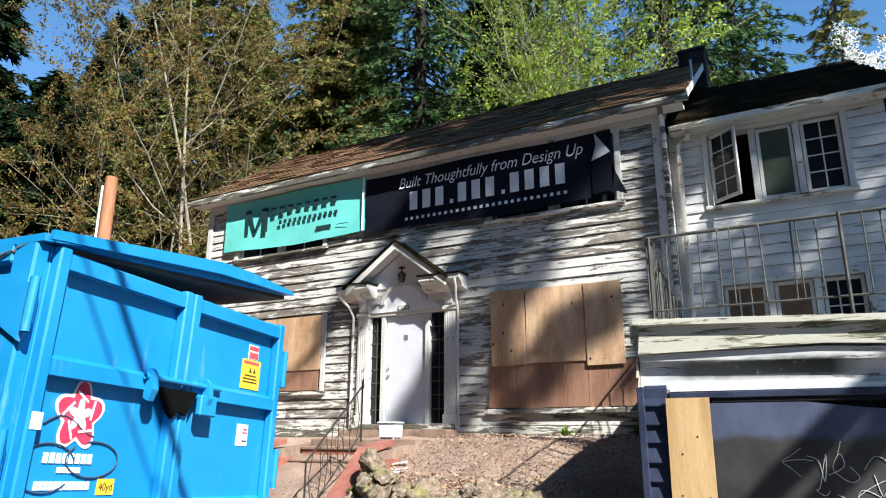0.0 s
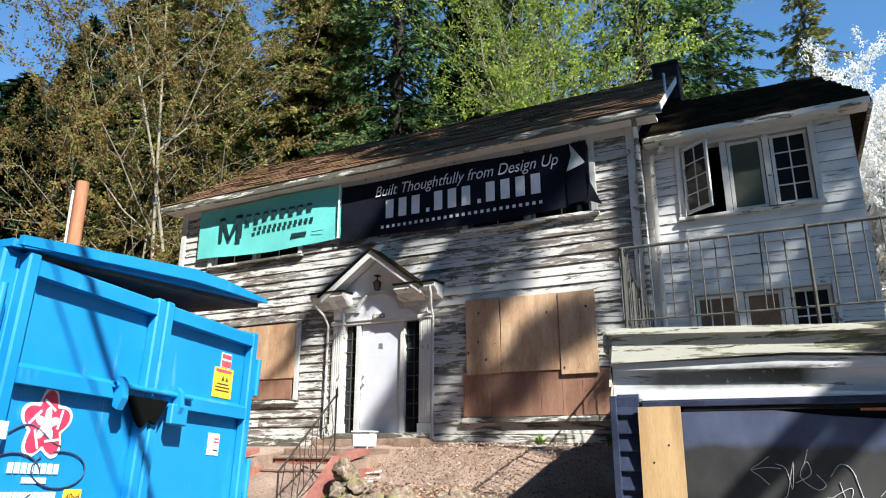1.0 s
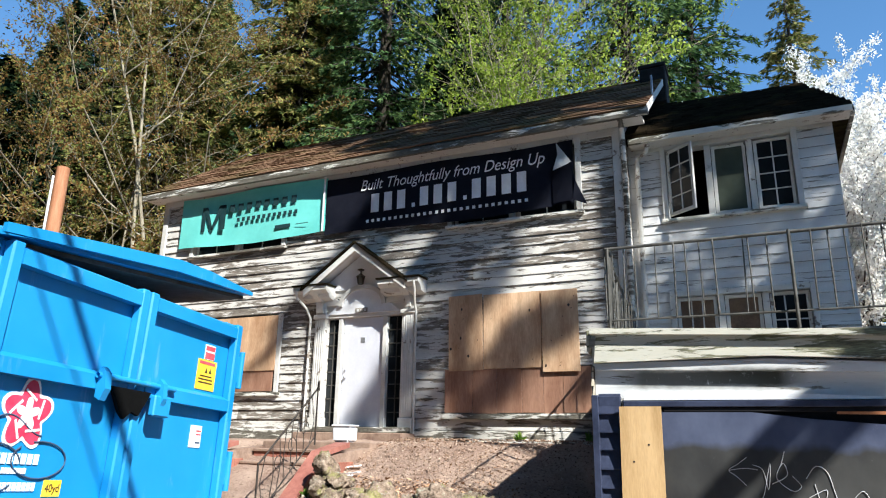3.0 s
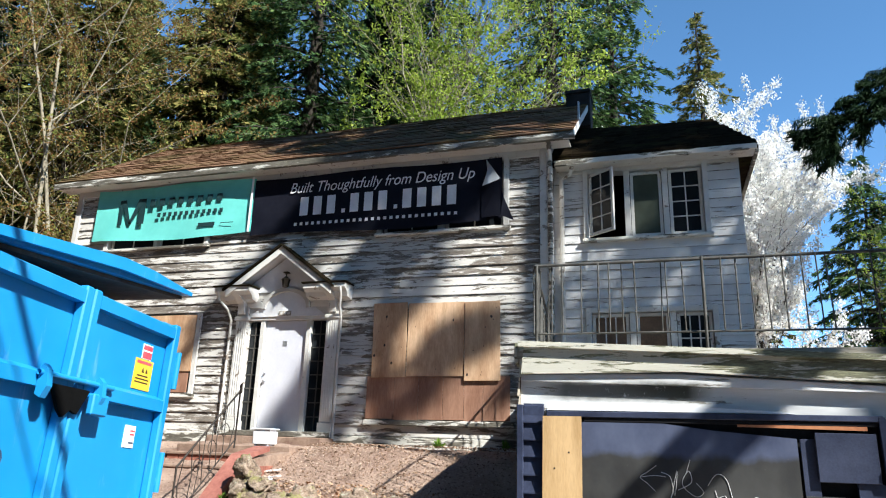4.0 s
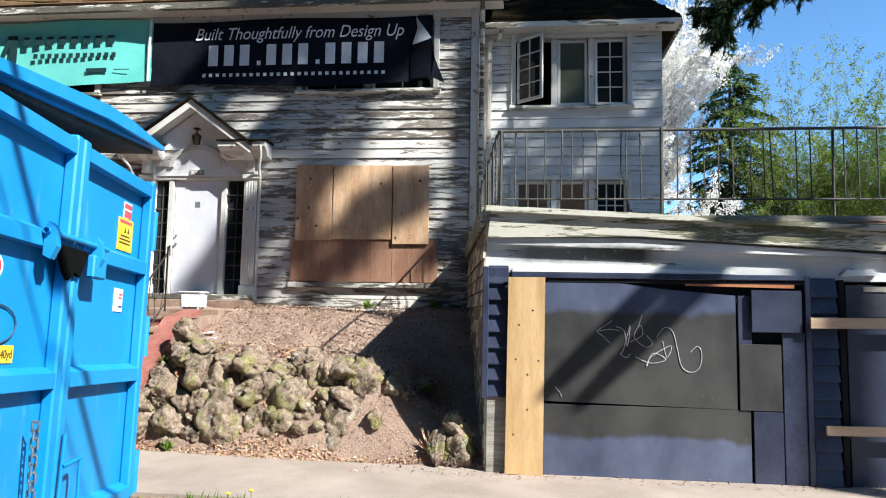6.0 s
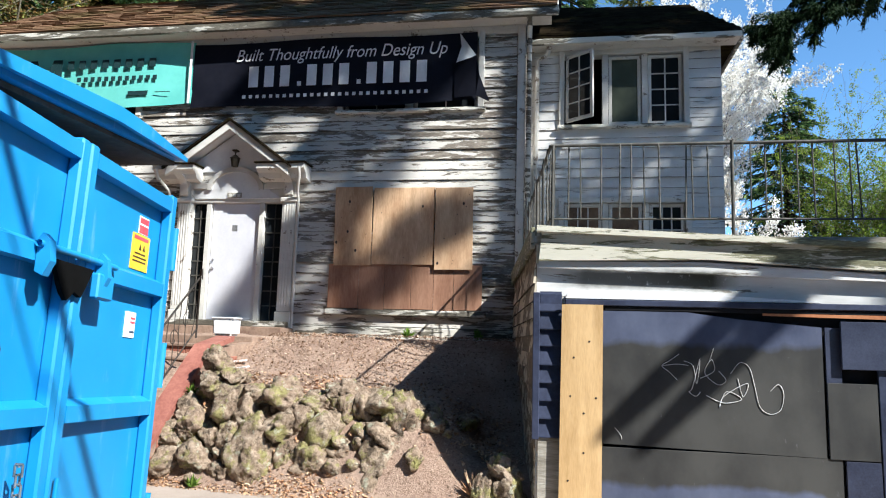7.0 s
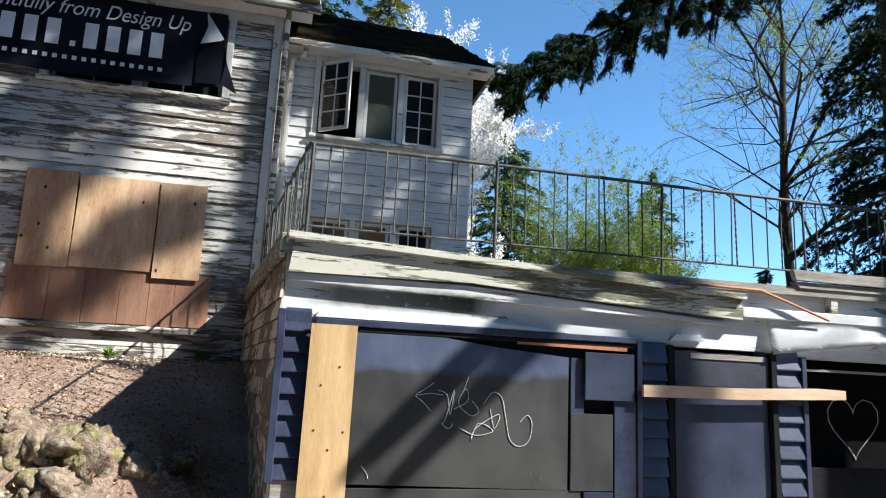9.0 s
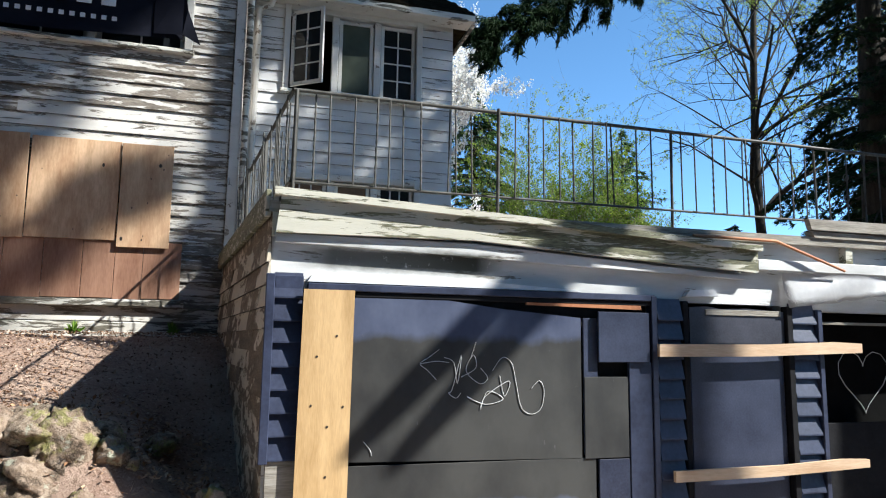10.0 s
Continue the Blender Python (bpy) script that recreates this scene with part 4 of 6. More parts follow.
for i in range(7):
    z = 1.30 + i * 0.165
    a = 0.02
    while a < 4.4:
        w = min(rnd.uniform(0.35, 0.75), 4.43 - a)
        ob = new("board", side_board)
        ob.parent = side
        ob.matrix_basis = Matrix.Translation((a, 0.0, z)) @ pose(0, 0, 0, rnd.gauss(0, 1), 0, 0) @ Matrix.Diagonal((w - 0.008, 1, 1, 1))
        a += w

fascia = thing("deck_fascia", "mossy white fascia board sagging along the deck edge", "fascia", kind="structure")
part("board", prism([(-1.25, 2.50), (-1.22, 2.77), (2.98, 2.56), (2.98, 2.37), (1.6, 2.44), (0.3, 2.52)], YG - 0.07, YG - 0.02), fascia_old, fascia)
part("cap", prism([(-1.27, 2.772), (-1.27, 2.83), (2.99, 2.615), (2.99, 2.563)], YG - 0.13, YG + 0.14), fascia_old, fascia)
part("return", box(-1.275, -1.235, YG - 0.02, YG + 0.04, 2.48, 2.83, 0.004), fascia_old, fascia)
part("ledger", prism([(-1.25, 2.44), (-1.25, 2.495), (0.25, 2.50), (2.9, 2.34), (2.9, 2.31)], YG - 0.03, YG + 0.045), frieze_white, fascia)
# Sunlight on the wall above the lintel, modelled as a whiter strip.
part("bright_strip", prism([(-1.0, 2.15), (-0.97, 2.205), (0.4, 2.20), (1.2, 2.16), (1.25, 2.145)], YG - 0.015, YG + 0.045), plain_white, fascia, "whiter strip standing for the sunlit foot of the wall")
sd = part("side_fascia", box(0, 4.4, 0.02, 0.06, 2.62, 2.83, 0.006), fascia_old, fascia)
sd.matrix_basis = LEFT_TURN
lin = thing("door_lintel", "navy painted lintel trim over the garage door", "lintel", kind="structure")
part("board", box(-1.0, 1.93, YG - 0.035, YG + 0.05, 2.085, 2.14, 0.006), navy, lin)
part("under", box(-0.64, 1.93, YG - 0.015, YG + 0.05, 2.045, 2.083, 0.004), black_gap, lin)
part("raw_edge", prism([(0.75, 2.045), (1.80, 2.045), (1.80, 2.01), (0.75, 2.025)], YG - 0.022, YG + 0.0), wood_orange, lin, "bare orange wood edge")

navy_l = thing("siding_navy", "navy blue lapped siding strip beside the garage door", "siding", "navy siding strips", "structure")
clad(navy_l, -1.24, -1.03, 0.86, 2.06, YG + 0.045, 0.166, [], board_navy, rnd)
part("corner", box(-1.30, -1.235, YG - 0.03, YG + 0.05, 0.84, 2.20, 0.006), navy, navy_l)
part("head", box(-1.235, -1.03, YG - 0.01, YG + 0.045, 2.06, 2.19, 0.004), navy, navy_l)
tagged(part("bare_base", box(-1.25, -1.03, YG + 0.0, YG + 0.045, 0.08, 0.86, 0.006), wood_grey), "bare grey boarding below the siding", "trim", kind="structure")
navy_m = thing("siding_navy", "navy blue lapped siding strip between the doors", "siding", "navy siding strips", "structure")
clad(navy_m, 1.95, 2.20, 0.10, 2.06, YG + 0.030, 0.166, [], board_navy, rnd)
part("corner", box(1.89, 1.945, YG - 0.04, YG + 0.05, 0.08, 2.13, 0.006), navy, navy_m)
part("corner", box(2.215, 2.27, YG - 0.02, YG + 0.05, 0.08, 2.10, 0.006), black_gap, navy_m)
navy_r = thing("siding_navy", "navy blue lapped siding strip beside the dark opening", "siding", "navy siding strips", "structure")
clad(navy_r, 3.37, 3.64, 0.10, 2.06, YG + 0.045, 0.166, [], board_navy, rnd)
part("corner", box(3.30, 3.365, YG - 0.03, YG + 0.05, 0.08, 2.08, 0.006), black_gap, navy_r)
part("corner", box(3.645, 3.70, YG - 0.03, YG + 0.05, 0.08, 2.06, 0.006), navy, navy_r)

tall = thing("bare_plank", "tall bare plywood plank nailed over the garage door edge", "board")
part("board", prism([(-1.055, 0.11), (-1.03, 2.09), (-0.655, 2.09), (-0.675, 0.10)], YG - 0.075, YG - 0.055), bare_plank, tall)
for x, z in ((-0.83, 1.10), (-0.72, 1.24), (-0.95, 1.25), (-0.83, 0.75), (-0.92, 1.6), (-0.78, 1.75), (-0.97, 0.5)):
    part("nail", prism([(x + 0.010 * math.cos(k), z + 0.010 * math.sin(k)) for k in (0, 1, 2, 3, 4, 5)], YG - 0.078, YG - 0.074), iron_dark, tall)


def flowing(pts, n=5):
    """A smooth line through the given points."""
    p = [Vector(q) for q in pts]
    p = [p[0]] + p + [p[-1]]
    out = []
    for a, b, c, d in zip(p, p[1:], p[2:], p[3:]):
        for k in range(n):
            u = k / n
            out.append(0.5 * ((2 * b) + (c - a) * u + (2 * a - 5 * b + 4 * c - d) * u * u + (3 * b - a - 3 * c + d) * u ** 3))
    return [tuple(q) for q in out] + [tuple(p[-1])]


def garage_door():
    d = thing("door_2", "dark boarded garage door with white scrawled marking", "door", kind="structure")
    part("backing", box(-1.02, 1.89, YG + 0.05, YG + 0.07, 0.09, 2.085), black_gap, d)
    part("upper_panel", prism([(-0.68, 0.835), (-0.68, 2.04), (0.1, 2.04), (0.55, 1.985), (1.235, 1.93), (1.235, 0.805)], YG - 0.01, YG + 0.012), rolled_panel, d)
    part("lower_panel", box(-0.69, 1.36, YG - 0.008, YG + 0.014, 0.10, 0.805, 0.003), rolled_panel, d)
    part("right_panel", box(1.258, 1.385, YG - 0.010, YG + 0.012, 0.83, 1.93, 0.003), slate_panel, d)
    part("middle_panel", box(1.258, 1.66, YG - 0.020, YG - 0.0102, 0.80, 1.45, 0.003), rolled_panel, d)
    part("box_panel", box(1.372, 1.85, YG - 0.060, YG - 0.038, 1.57, 1.985, 0.004), slate_panel, d)
    part("box_side", box(1.44, 1.84, YG - 0.036, YG - 0.0102, 1.585, 1.97), black_gap, d)
    part("stile", box(1.67, 1.885, YG - 0.026, YG + 0.012, 0.09, 1.57, 0.004), navy, d)
    part("foot_panel", box(1.385, 1.665, YG - 0.018, YG + 0.010, 0.10, 0.79, 0.003), slate_panel, d)
    y = YG - 0.016
    strokes = [
        [(0.02, 1.66), (-0.06, 1.60), (-0.13, 1.55), (-0.07, 1.50), (0.0, 1.43)],
        [(-0.13, 1.55), (0.0, 1.57), (0.10, 1.56)],
        [(0.06, 1.60), (0.14, 1.56), (0.17, 1.40), (0.20, 1.62), (0.13, 1.36), (0.10, 1.33), (0.16, 1.29), (0.20, 1.33)],
        [(0.20, 1.45), (0.32, 1.52), (0.30, 1.62), (0.24, 1.50), (0.35, 1.40), (0.42, 1.44), (0.36, 1.52)],
        [(0.30, 1.66), (0.32, 1.72), (0.28, 1.60)],
        [(0.25, 1.30), (0.40, 1.24), (0.55, 1.28), (0.42, 1.34), (0.36, 1.20), (0.40, 1.30), (0.60, 1.42), (0.56, 1.30), (0.52, 1.46)],
        [(0.46, 1.50), (0.54, 1.60), (0.62, 1.56), (0.66, 1.40), (0.70, 1.22), (0.78, 1.16), (0.87, 1.20), (0.90, 1.34), (0.86, 1.42), (0.79, 1.36)],
        [(-0.55, 0.98), (-0.50, 0.92), (-0.49, 0.88)],
    ]
    for i, s in enumerate(strokes):
        pts = flowing([(a, y, b) for a, b in s])
        part("marking", tubes("marking", [(p, q, 0.0032, 0.0028) for p, q in zip(pts, pts[1:])], 4), chalk, d, "thin white scrawl")


garage_door()


def side_door():
    d = thing("door_3", "dark side door of the garage, barred with lumber", "door", kind="structure")
    part("leaf", box(2.30, 3.28, YG + 0.02, YG + 0.05, 0.10, 1.80, 0.004), slate_panel, d)
    part("head_panel", prism([(2.29, 1.74), (2.29, 2.05), (2.45, 2.06), (2.62, 2.04), (2.9, 2.05), (3.29, 2.03), (3.29, 1.74)], YG - 0.0, YG + 0.018), grey_panel, d)
    part("splinter_edge", box(2.45, 3.25, YG - 0.012, YG - 0.001, 1.985, 2.035, 0.003), wood_grey, d, "splintered wood edge")
    for x0, x1, z0, z1, lab in ((1.91, 4.05, 1.62, 1.735, "pale lumber plank nailed across the side door"), (2.03, 4.05, 0.60, 0.70, "pale lumber plank nailed low across the side door")):
        p = part("lumber_plank", prism([(x0, z0), (x0, z1 - 0.01), (x0 + 1.1, z1), (x1 - 0.3, z1 + 0.03), (x1, z1 + 0.02), (x1, z0 + 0.05), (x0 + 1.0, z0 + 0.01)], YG - 0.115, YG - 0.078), new_lumber)
        tagged(p, lab, "plank", "planks across the door")


side_door()


def far_door():
    d = thing("door_4", "black garage opening closed with a low dark panel", "door", kind="structure")
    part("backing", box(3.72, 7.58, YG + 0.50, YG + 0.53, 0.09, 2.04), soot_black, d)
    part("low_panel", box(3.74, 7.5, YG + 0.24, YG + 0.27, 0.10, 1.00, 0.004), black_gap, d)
    part("rail", box(3.74, 7.5, YG + 0.08, YG + 0.11, 1.93, 1.955, 0.003), wood_grey, d)
    for cx, cz, s in ((4.70, 1.42, 0.36),):
        pts = []
        for a in np.linspace(0, 2 * math.pi, 23):
            pts.append((cx + s * 0.9 * math.sin(a) ** 3, YG + 0.49, cz + s * 0.06 * (13 * math.cos(a) - 5 * math.cos(2 * a) - 2 * math.cos(3 * a) - math.cos(4 * a))))
        part("marking", tubes("marking", [(p, q, 0.0035, 0.0035) for p, q in zip(pts, pts[1:])], 4), chalk, d, "thin white heart outline")


far_door()


def torn_sheet(x0, x1, zt0, zt1, zb0, zb1, y, mat, seed):
    r = random.Random(seed)
    n = 26
    bm = bmesh.new()
    rows = []
    for i in range(n + 1):
        u = i / n
        x = x0 + (x1 - x0) * u
        zt, zb = zt0 + (zt1 - zt0) * u, zb0 + (zb1 - zb0) * u + 0.012 * r.uniform(-1, 1)
        col = []
        for j in range(5):
            v = j / 4
            col.append(bm.verts.new((x, y - 0.10 * math.sin(v * 1.4) * (0.3 + u) - 0.03 * math.sin(x * 5 + v * 3), zt + (zb - zt) * v)))
        rows.append(col)
    for a, b in zip(rows, rows[1:]):
        for j in range(4):
            bm.faces.new((a[j], b[j], b[j + 1], a[j + 1]))
    bmesh.ops.solidify(bm, geom=bm.faces[:], thickness=0.012)
    return bm


sheet = part("torn_sheet", torn_sheet(3.30, 5.7, 2.39, 2.45, 2.07, 2.36, YG - 0.02, plain_white, 3), plain_white)
sheet.data.polygons.foreach_set("use_smooth", np.ones(len(sheet.data.polygons), bool))
tagged(sheet, "bent white sheet sagging over the dark garage opening", "sheet")
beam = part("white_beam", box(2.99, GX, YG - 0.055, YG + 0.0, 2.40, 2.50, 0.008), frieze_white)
tagged(beam, "white painted beam below the deck edge", "beam", kind="structure")
tagged(part("wall_patch", prism([(2.25, 2.14), (2.3, 2.20), (2.55, 2.21), (2.6, 2.15)], YG - 0.01, YG + 0.045), plain_white), "bright white patch on the garage wall", "trim", kind="structure")
old_edge = thing("deck_edge_old", "splintered grey boards edging the far deck", "deck edge", kind="structure")
part("board", prism([(3.58, 2.80), (3.55, 2.90), (GX, 2.93), (GX, 2.80)], YG - 0.09, YG - 0.03), wood_grey, old_edge)
part("board", prism([(3.64, 2.73), (3.60, 2.79), (GX, 2.79), (GX, 2.74)], YG - 0.06, YG + 0.03), wood_grey, old_edge)
part("prop", box(4.02, 4.12, YG - 0.02, YG + 0.06, 2.50, 2.73, 0.01, pose(0, 0, 0)), fascia_old, old_edge)
lath = thing("orange_lath", "thin orange lath lying bent on the deck edge", "lath")
part("lath", tubes("lath", [((2.3, YG - 0.08, 2.675), (3.16, YG - 0.10, 2.665), 0.014, 0.014), ((3.16, YG - 0.10, 2.665), (3.90, YG - 0.12, 2.42), 0.014, 0.012)], 4), wood_orange, lath)


# ---- the wrought iron railing ----
def railing():
    t = thing("deck_railing", "rusty wrought iron railing with twisted balusters round the deck", "railing")
    y, top, bot = 7.40, 3.70, 2.95
    rod = lambda nm, a, b, r, s=6: part(nm, tubes(nm, [(a, b, r, r)], s), iron, t)
    c, e, back = Vector((-1.15, y, 0)), Vector((GX - 0.1, y, 0)), Vector((-1.58, 11.42, 0))
    for p, q in ((c, e), (c, back)):
        rod("top_rail", (p.x, p.y, top), (q.x, q.y, top), 0.017, 8)
        rod("bottom_rail", (p.x, p.y, bot), (q.x, q.y, bot), 0.011)
    post = tubes("post", [((0, 0, 2.74), (0, 0, top), 0.016, 0.016)], 4)
    post.materials.append(iron)
    bal = tubes("baluster", [((0, 0, bot), (0, 0, top), 0.0075, 0.0075)], 5)
    bal.materials.append(iron)
    twist = []
    for i in range(22):
        z0, z1 = bot + (top - bot) * i / 22, bot + (top - bot) * (i + 1) / 22
        w = 0.011 if i % 2 else 0.006
        twist.append(((0, 0, z0), (0, 0, z1), w, 0.017 - w))
    tw = tubes("twisted_baluster", twist, 5)
    tw.materials.append(iron)
    for p, q, step in ((c, e, 0.155), (c, back, 0.125)):
        d = q - p
        n = int(d.length / step)
        for i in range(n + 1):
            u = p + d * (i / n)
            kind = post if i % 11 == 0 else (tw if i % 3 == 1 else bal)
            ob = part(kind.name.split(".")[0], kind, None, t)
            ob.matrix_basis = pose(u.x, u.y, 0, rnd.gauss(0, 0.6), rnd.gauss(0, 0.6), 0)
    for x in (4.35, 6.2):
        for s in (-1, 1):
            for zc, up in ((3.42, 1), (3.22, -1)):
                pts = [(x + s * (0.004 + 0.035 * (1 - a / 6) * math.sin(a)), y, zc + up * 0.04 * (1 - a / 8) * math.cos(a)) for a in np.linspace(0, 5.6, 14)]
                part("scroll", tubes("scroll", [(p, q, 0.006, 0.006) for p, q in zip(pts, pts[1:])], 4), iron, t)


railing()


# ---- steps, landing, handrail ----
def steps():
    t = thing("entry_steps", "worn brick and stone steps up to the front door", "steps", kind="structure")
    n, x0, x1 = 8, -7.45, -5.62
    for i in range(n):
        y, z = 7.62 + i * 0.30, 0.10 + (i + 1) * 0.185
        part("tread", box(x0, x1, y - 0.03, y + 0.33, z - 0.05, z, 0.012), step_stone, t)
        for k in range(8):
            w = (x1 - x0) / 8
            part("brick", box(x0 + k * w + 0.006, x0 + (k + 1) * w - 0.006, y, y + 0.09, z - 0.178, z - 0.052, 0.006), brick_red, t)
        part("core", box(x0, x1, y + 0.02, 11.2, 0.0, z - 0.055), step_stone, t)
    part("landing", box(-7.5, -5.42, 10.0, 11.38, 1.55, 1.70, 0.012), step_stone, t)
    part("porch_slab", box(-7.65, -5.4, 10.95, 11.48, 1.70, 1.855, 0.012), step_stone, t)
    w = thing("step_wall", "red painted sloping coping on a brick step wall", "step wall", kind="structure")
    for x in (-5.61, -7.68):
        part("core", prism([(7.55, 0.0), (7.55, 0.42), (8.78, 1.52), (10.6, 1.66), (10.6, 0.0)], x + 0.02, x + 0.20, "x"), step_stone, w)
        part("coping", prism([(7.50, 0.40), (7.50, 0.47), (8.76, 1.585), (9.35, 1.70), (9.35, 1.63), (8.78, 1.52)], x - 0.02, x + 0.23, "x"), red_paint, w)
        for j in range(6):
            for k in range(9):
                y = 7.62 + k * 0.20 + (j % 2) * 0.1
                z = 0.18 + j * 0.21
                if z + 0.12 < 0.42 + (y - 7.55) * 0.89 and z < 1.42:
                    part("brick", box(x + 0.195, x + 0.212, y, y + 0.188, z, z + 0.195, 0.004), brick_red, w)
    h = thing("step_handrail", "bent dark wrought iron handrail beside the steps", "handrail")
    a, b = Vector((-5.72, 8.95, 1.66)), Vector((-5.72, 7.75, 0.62))
    seg = [((a.x, a.y, a.z), (a.x, a.y, a.z + 0.88), 0.013, 0.013), ((a.x, a.y, a.z + 0.88), (a.x + 0.05, a.y - 0.05, a.z + 0.90), 0.011, 0.011), ((a.x + 0.05, a.y - 0.05, a.z + 0.90), (a.x + 0.06, a.y - 0.05, a.z + 0.76), 0.011, 0.008)]
    part("newel", tubes("newel", seg, 6), iron_dark, h)
    part("newel", tubes("newel", [((b.x, b.y, b.z - 0.1), (b.x, b.y, b.z + 0.82), 0.013, 0.013)], 6), iron_dark, h)
    part("top_rail", tubes("top_rail", [((a.x, a.y, a.z + 0.80), (b.x, b.y, b.z + 0.80), 0.014, 0.014)], 6), iron_dark, h)
    part("bottom_rail", tubes("bottom_rail", [((a.x, a.y, a.z + 0.12), (b.x, b.y, b.z + 0.12), 0.010, 0.010)], 6), iron_dark, h)
    for i in range(1, 9):
        p = a.lerp(b, i / 9)
        q = p + Vector((0.03 * math.sin(i * 2.1), 0.05 * math.sin(i * 1.3), 0))
        part("baluster", tubes("baluster", [((p.x, p.y, p.z + 0.12), (q.x, q.y, q.z + 0.45), 0.007, 0.007), ((q.x, q.y, q.z + 0.45), (p.x, p.y, p.z + 0.80), 0.007, 0.007)], 4), iron_dark, h)
    for i in (2, 4, 6):
        p = a.lerp(b, i / 9)
        pts = [(p.x, p.y + 0.11 * math.cos(u) * (1 - u / 9), p.z + 0.45 + 0.13 * math.sin(u) * (1 - u / 9)) for u in np.linspace(0, 6, 14)]
        part("scroll", tubes("scroll", [(m, n2, 0.006, 0.006) for m, n2 in zip(pts, pts[1:])], 4), iron_dark, h)
    tub = thing("white_tub", "white plastic tub standing on the step wall", "tub")
    bm = bmesh.new()
    vs = add_box(bm, -5.78, -5.46, 9.45, 9.70, 1.70, 1.94)
    for v in vs:
        if v.co.z < 1.8:
            v.co.x = -5.59 + (v.co.x + 5.59) * 0.92
    bmesh.ops.bevel(bm, geom=bm.edges[:], offset=0.03, segments=2, affect="EDGES")
    part("body", bm, plain_white, tub)
    part("rim", box(-5.79, -5.45, 9.44, 9.71, 1.93, 1.955, 0.01), plain_white, tub)
    for i, (x, y, r) in enumerate(((-5.35, 9.35, 20), (-5.20, 9.15, -15), (-5.28, 9.02, 40))):
        bd = part("scrap_board", box(-0.16, 0.16, -0.035, 0.035, 0, 0.018, 0.003), plain_white)
        bd.matrix_basis = pose(x, y, float(bank(np.array(x), np.array(y))) + 0.03, 6, -8, r)
        tagged(bd, "white painted scrap of board lying on the soil", "scrap", "scraps by the steps")


steps()


# ---- rockery ----
def rock_mesh(seed, rough=0.52):
    """A pitted field stone: a ball cut by flat planes, then broken up at three scales."""
    r = random.Random(seed)
    bm = bmesh.new()
    bmesh.ops.create_icosphere(bm, subdivisions=4, radius=1.0)
    o = Vector((r.uniform(0, 50), r.uniform(0, 50), r.uniform(0, 50)))
    planes = [(Vector((r.gauss(0, 1), r.gauss(0, 1), r.gauss(0, 1))).normalized(), r.uniform(0.52, 0.86)) for _ in range(15)]
    for v in bm.verts:
        n = v.co.normalized()
        d = 1.0
        for ax, cut in planes:
            k = n.dot(ax)
            if k * d > cut:
                d = cut / k
        d += rough * (0.18 * noise.noise(n * 1.5 + o) + 0.24 * noise.noise(n * 3.4 + o) - 0.46 * abs(noise.noise(n * 4.6 + o)) + 0.16 * noise.noise(n * 13 + o))
        v.co = n * d * 1.32
    me = finish(bm, "rock")
    me.polygons.foreach_set("use_smooth", np.ones(len(me.polygons), bool))
    me.materials.append(rock_mat)
    return me


ROCKS = [rock_mesh(s) for s in range(9)]


def rock(x, y, z, sx, sy, sz, label="mossy brown boulder set in the soil bank"):
    i = int(abs(x * 37 + z * 91 + sx * 13)) % 9
    ob = new("rock", ROCKS[i])
    ob.matrix_basis = pose(x, y, z, (x * 80) % 30 - 15, (z * 97) % 30 - 15, (x * 200) % 360) @ Matrix.Diagonal((sx, sy, sz, 1))
    tagged(ob, label, "rock", "rocks of the rockery")


LOW_COURSE = [(-4.27, 0.42, 0.25, 0.28), (-3.88, 0.40, 0.14, 0.18), (-3.62, 0.35, 0.22, 0.17), (-2.95, 0.38, 0.25, 0.21), (-3.31, 0.50, 0.15, 0.18), (-4.83, 0.58, 0.13, 0.16), (-4.62, 0.56, 0.15, 0.18),
              (-5.36, 0.60, 0.17, 0.14), (-5.12, 0.68, 0.17, 0.13), (-5.33, 0.33, 0.20, 0.14), (-4.95, 0.36, 0.17, 0.15), (-2.56, 0.48, 0.14, 0.10), (-4.62, 0.26, 0.14, 0.12), (-3.35, 0.20, 0.13, 0.09)]
HIGH_COURSE = [(-4.03, 0.73, 0.24, 0.22), (-3.58, 0.71, 0.20, 0.20), (-3.72, 0.94, 0.20, 0.15), (-3.40, 0.88, 0.16, 0.20), (-3.30, 1.08, 0.18, 0.14), (-3.14, 0.90, 0.16, 0.18), (-2.92, 1.02, 0.23, 0.15),
               (-2.68, 0.82, 0.20, 0.25), (-2.86, 0.66, 0.23, 0.18), (-4.42, 1.05, 0.18, 0.11), (-4.76, 0.92, 0.23, 0.17), (-4.96, 1.13, 0.17, 0.15), (-5.02, 1.38, 0.15, 0.15), (-4.75, 1.24, 0.16, 0.10),
               (-4.06, 1.03, 0.24, 0.15), (-3.83, 0.82, 0.16, 0.19), (-4.45, 0.80, 0.22, 0.17), (-3.50, 1.10, 0.15, 0.10), (-2.50, 0.93, 0.13, 0.11), (-3.08, 0.70, 0.15, 0.16)]
for x, z, w, q in LOW_COURSE + HIGH_COURSE:
    rock(x, 7.62 + 0.47 * z, z, w * 1.2, w * 1.05, q * 1.18)
fill = random.Random(12)
for _ in range(46):
    x = fill.uniform(-5.35, -2.2)
    y = fill.uniform(7.62, 8.25)
    q = fill.uniform(0.05, 0.12)
    rock(x, y, float(bank(np.array(x), np.array(y))) + 0.03, q, q, q * 0.9, "small pitted stone wedged in the soil bank")
rock(-1.58, 7.44, 0.24, 0.19, 0.18, 0.22, "pitted boulder standing by the garage corner")
rock(-1.55, 7.46, 0.47, 0.16, 0.16, 0.15, "pitted stone resting on the boulder")
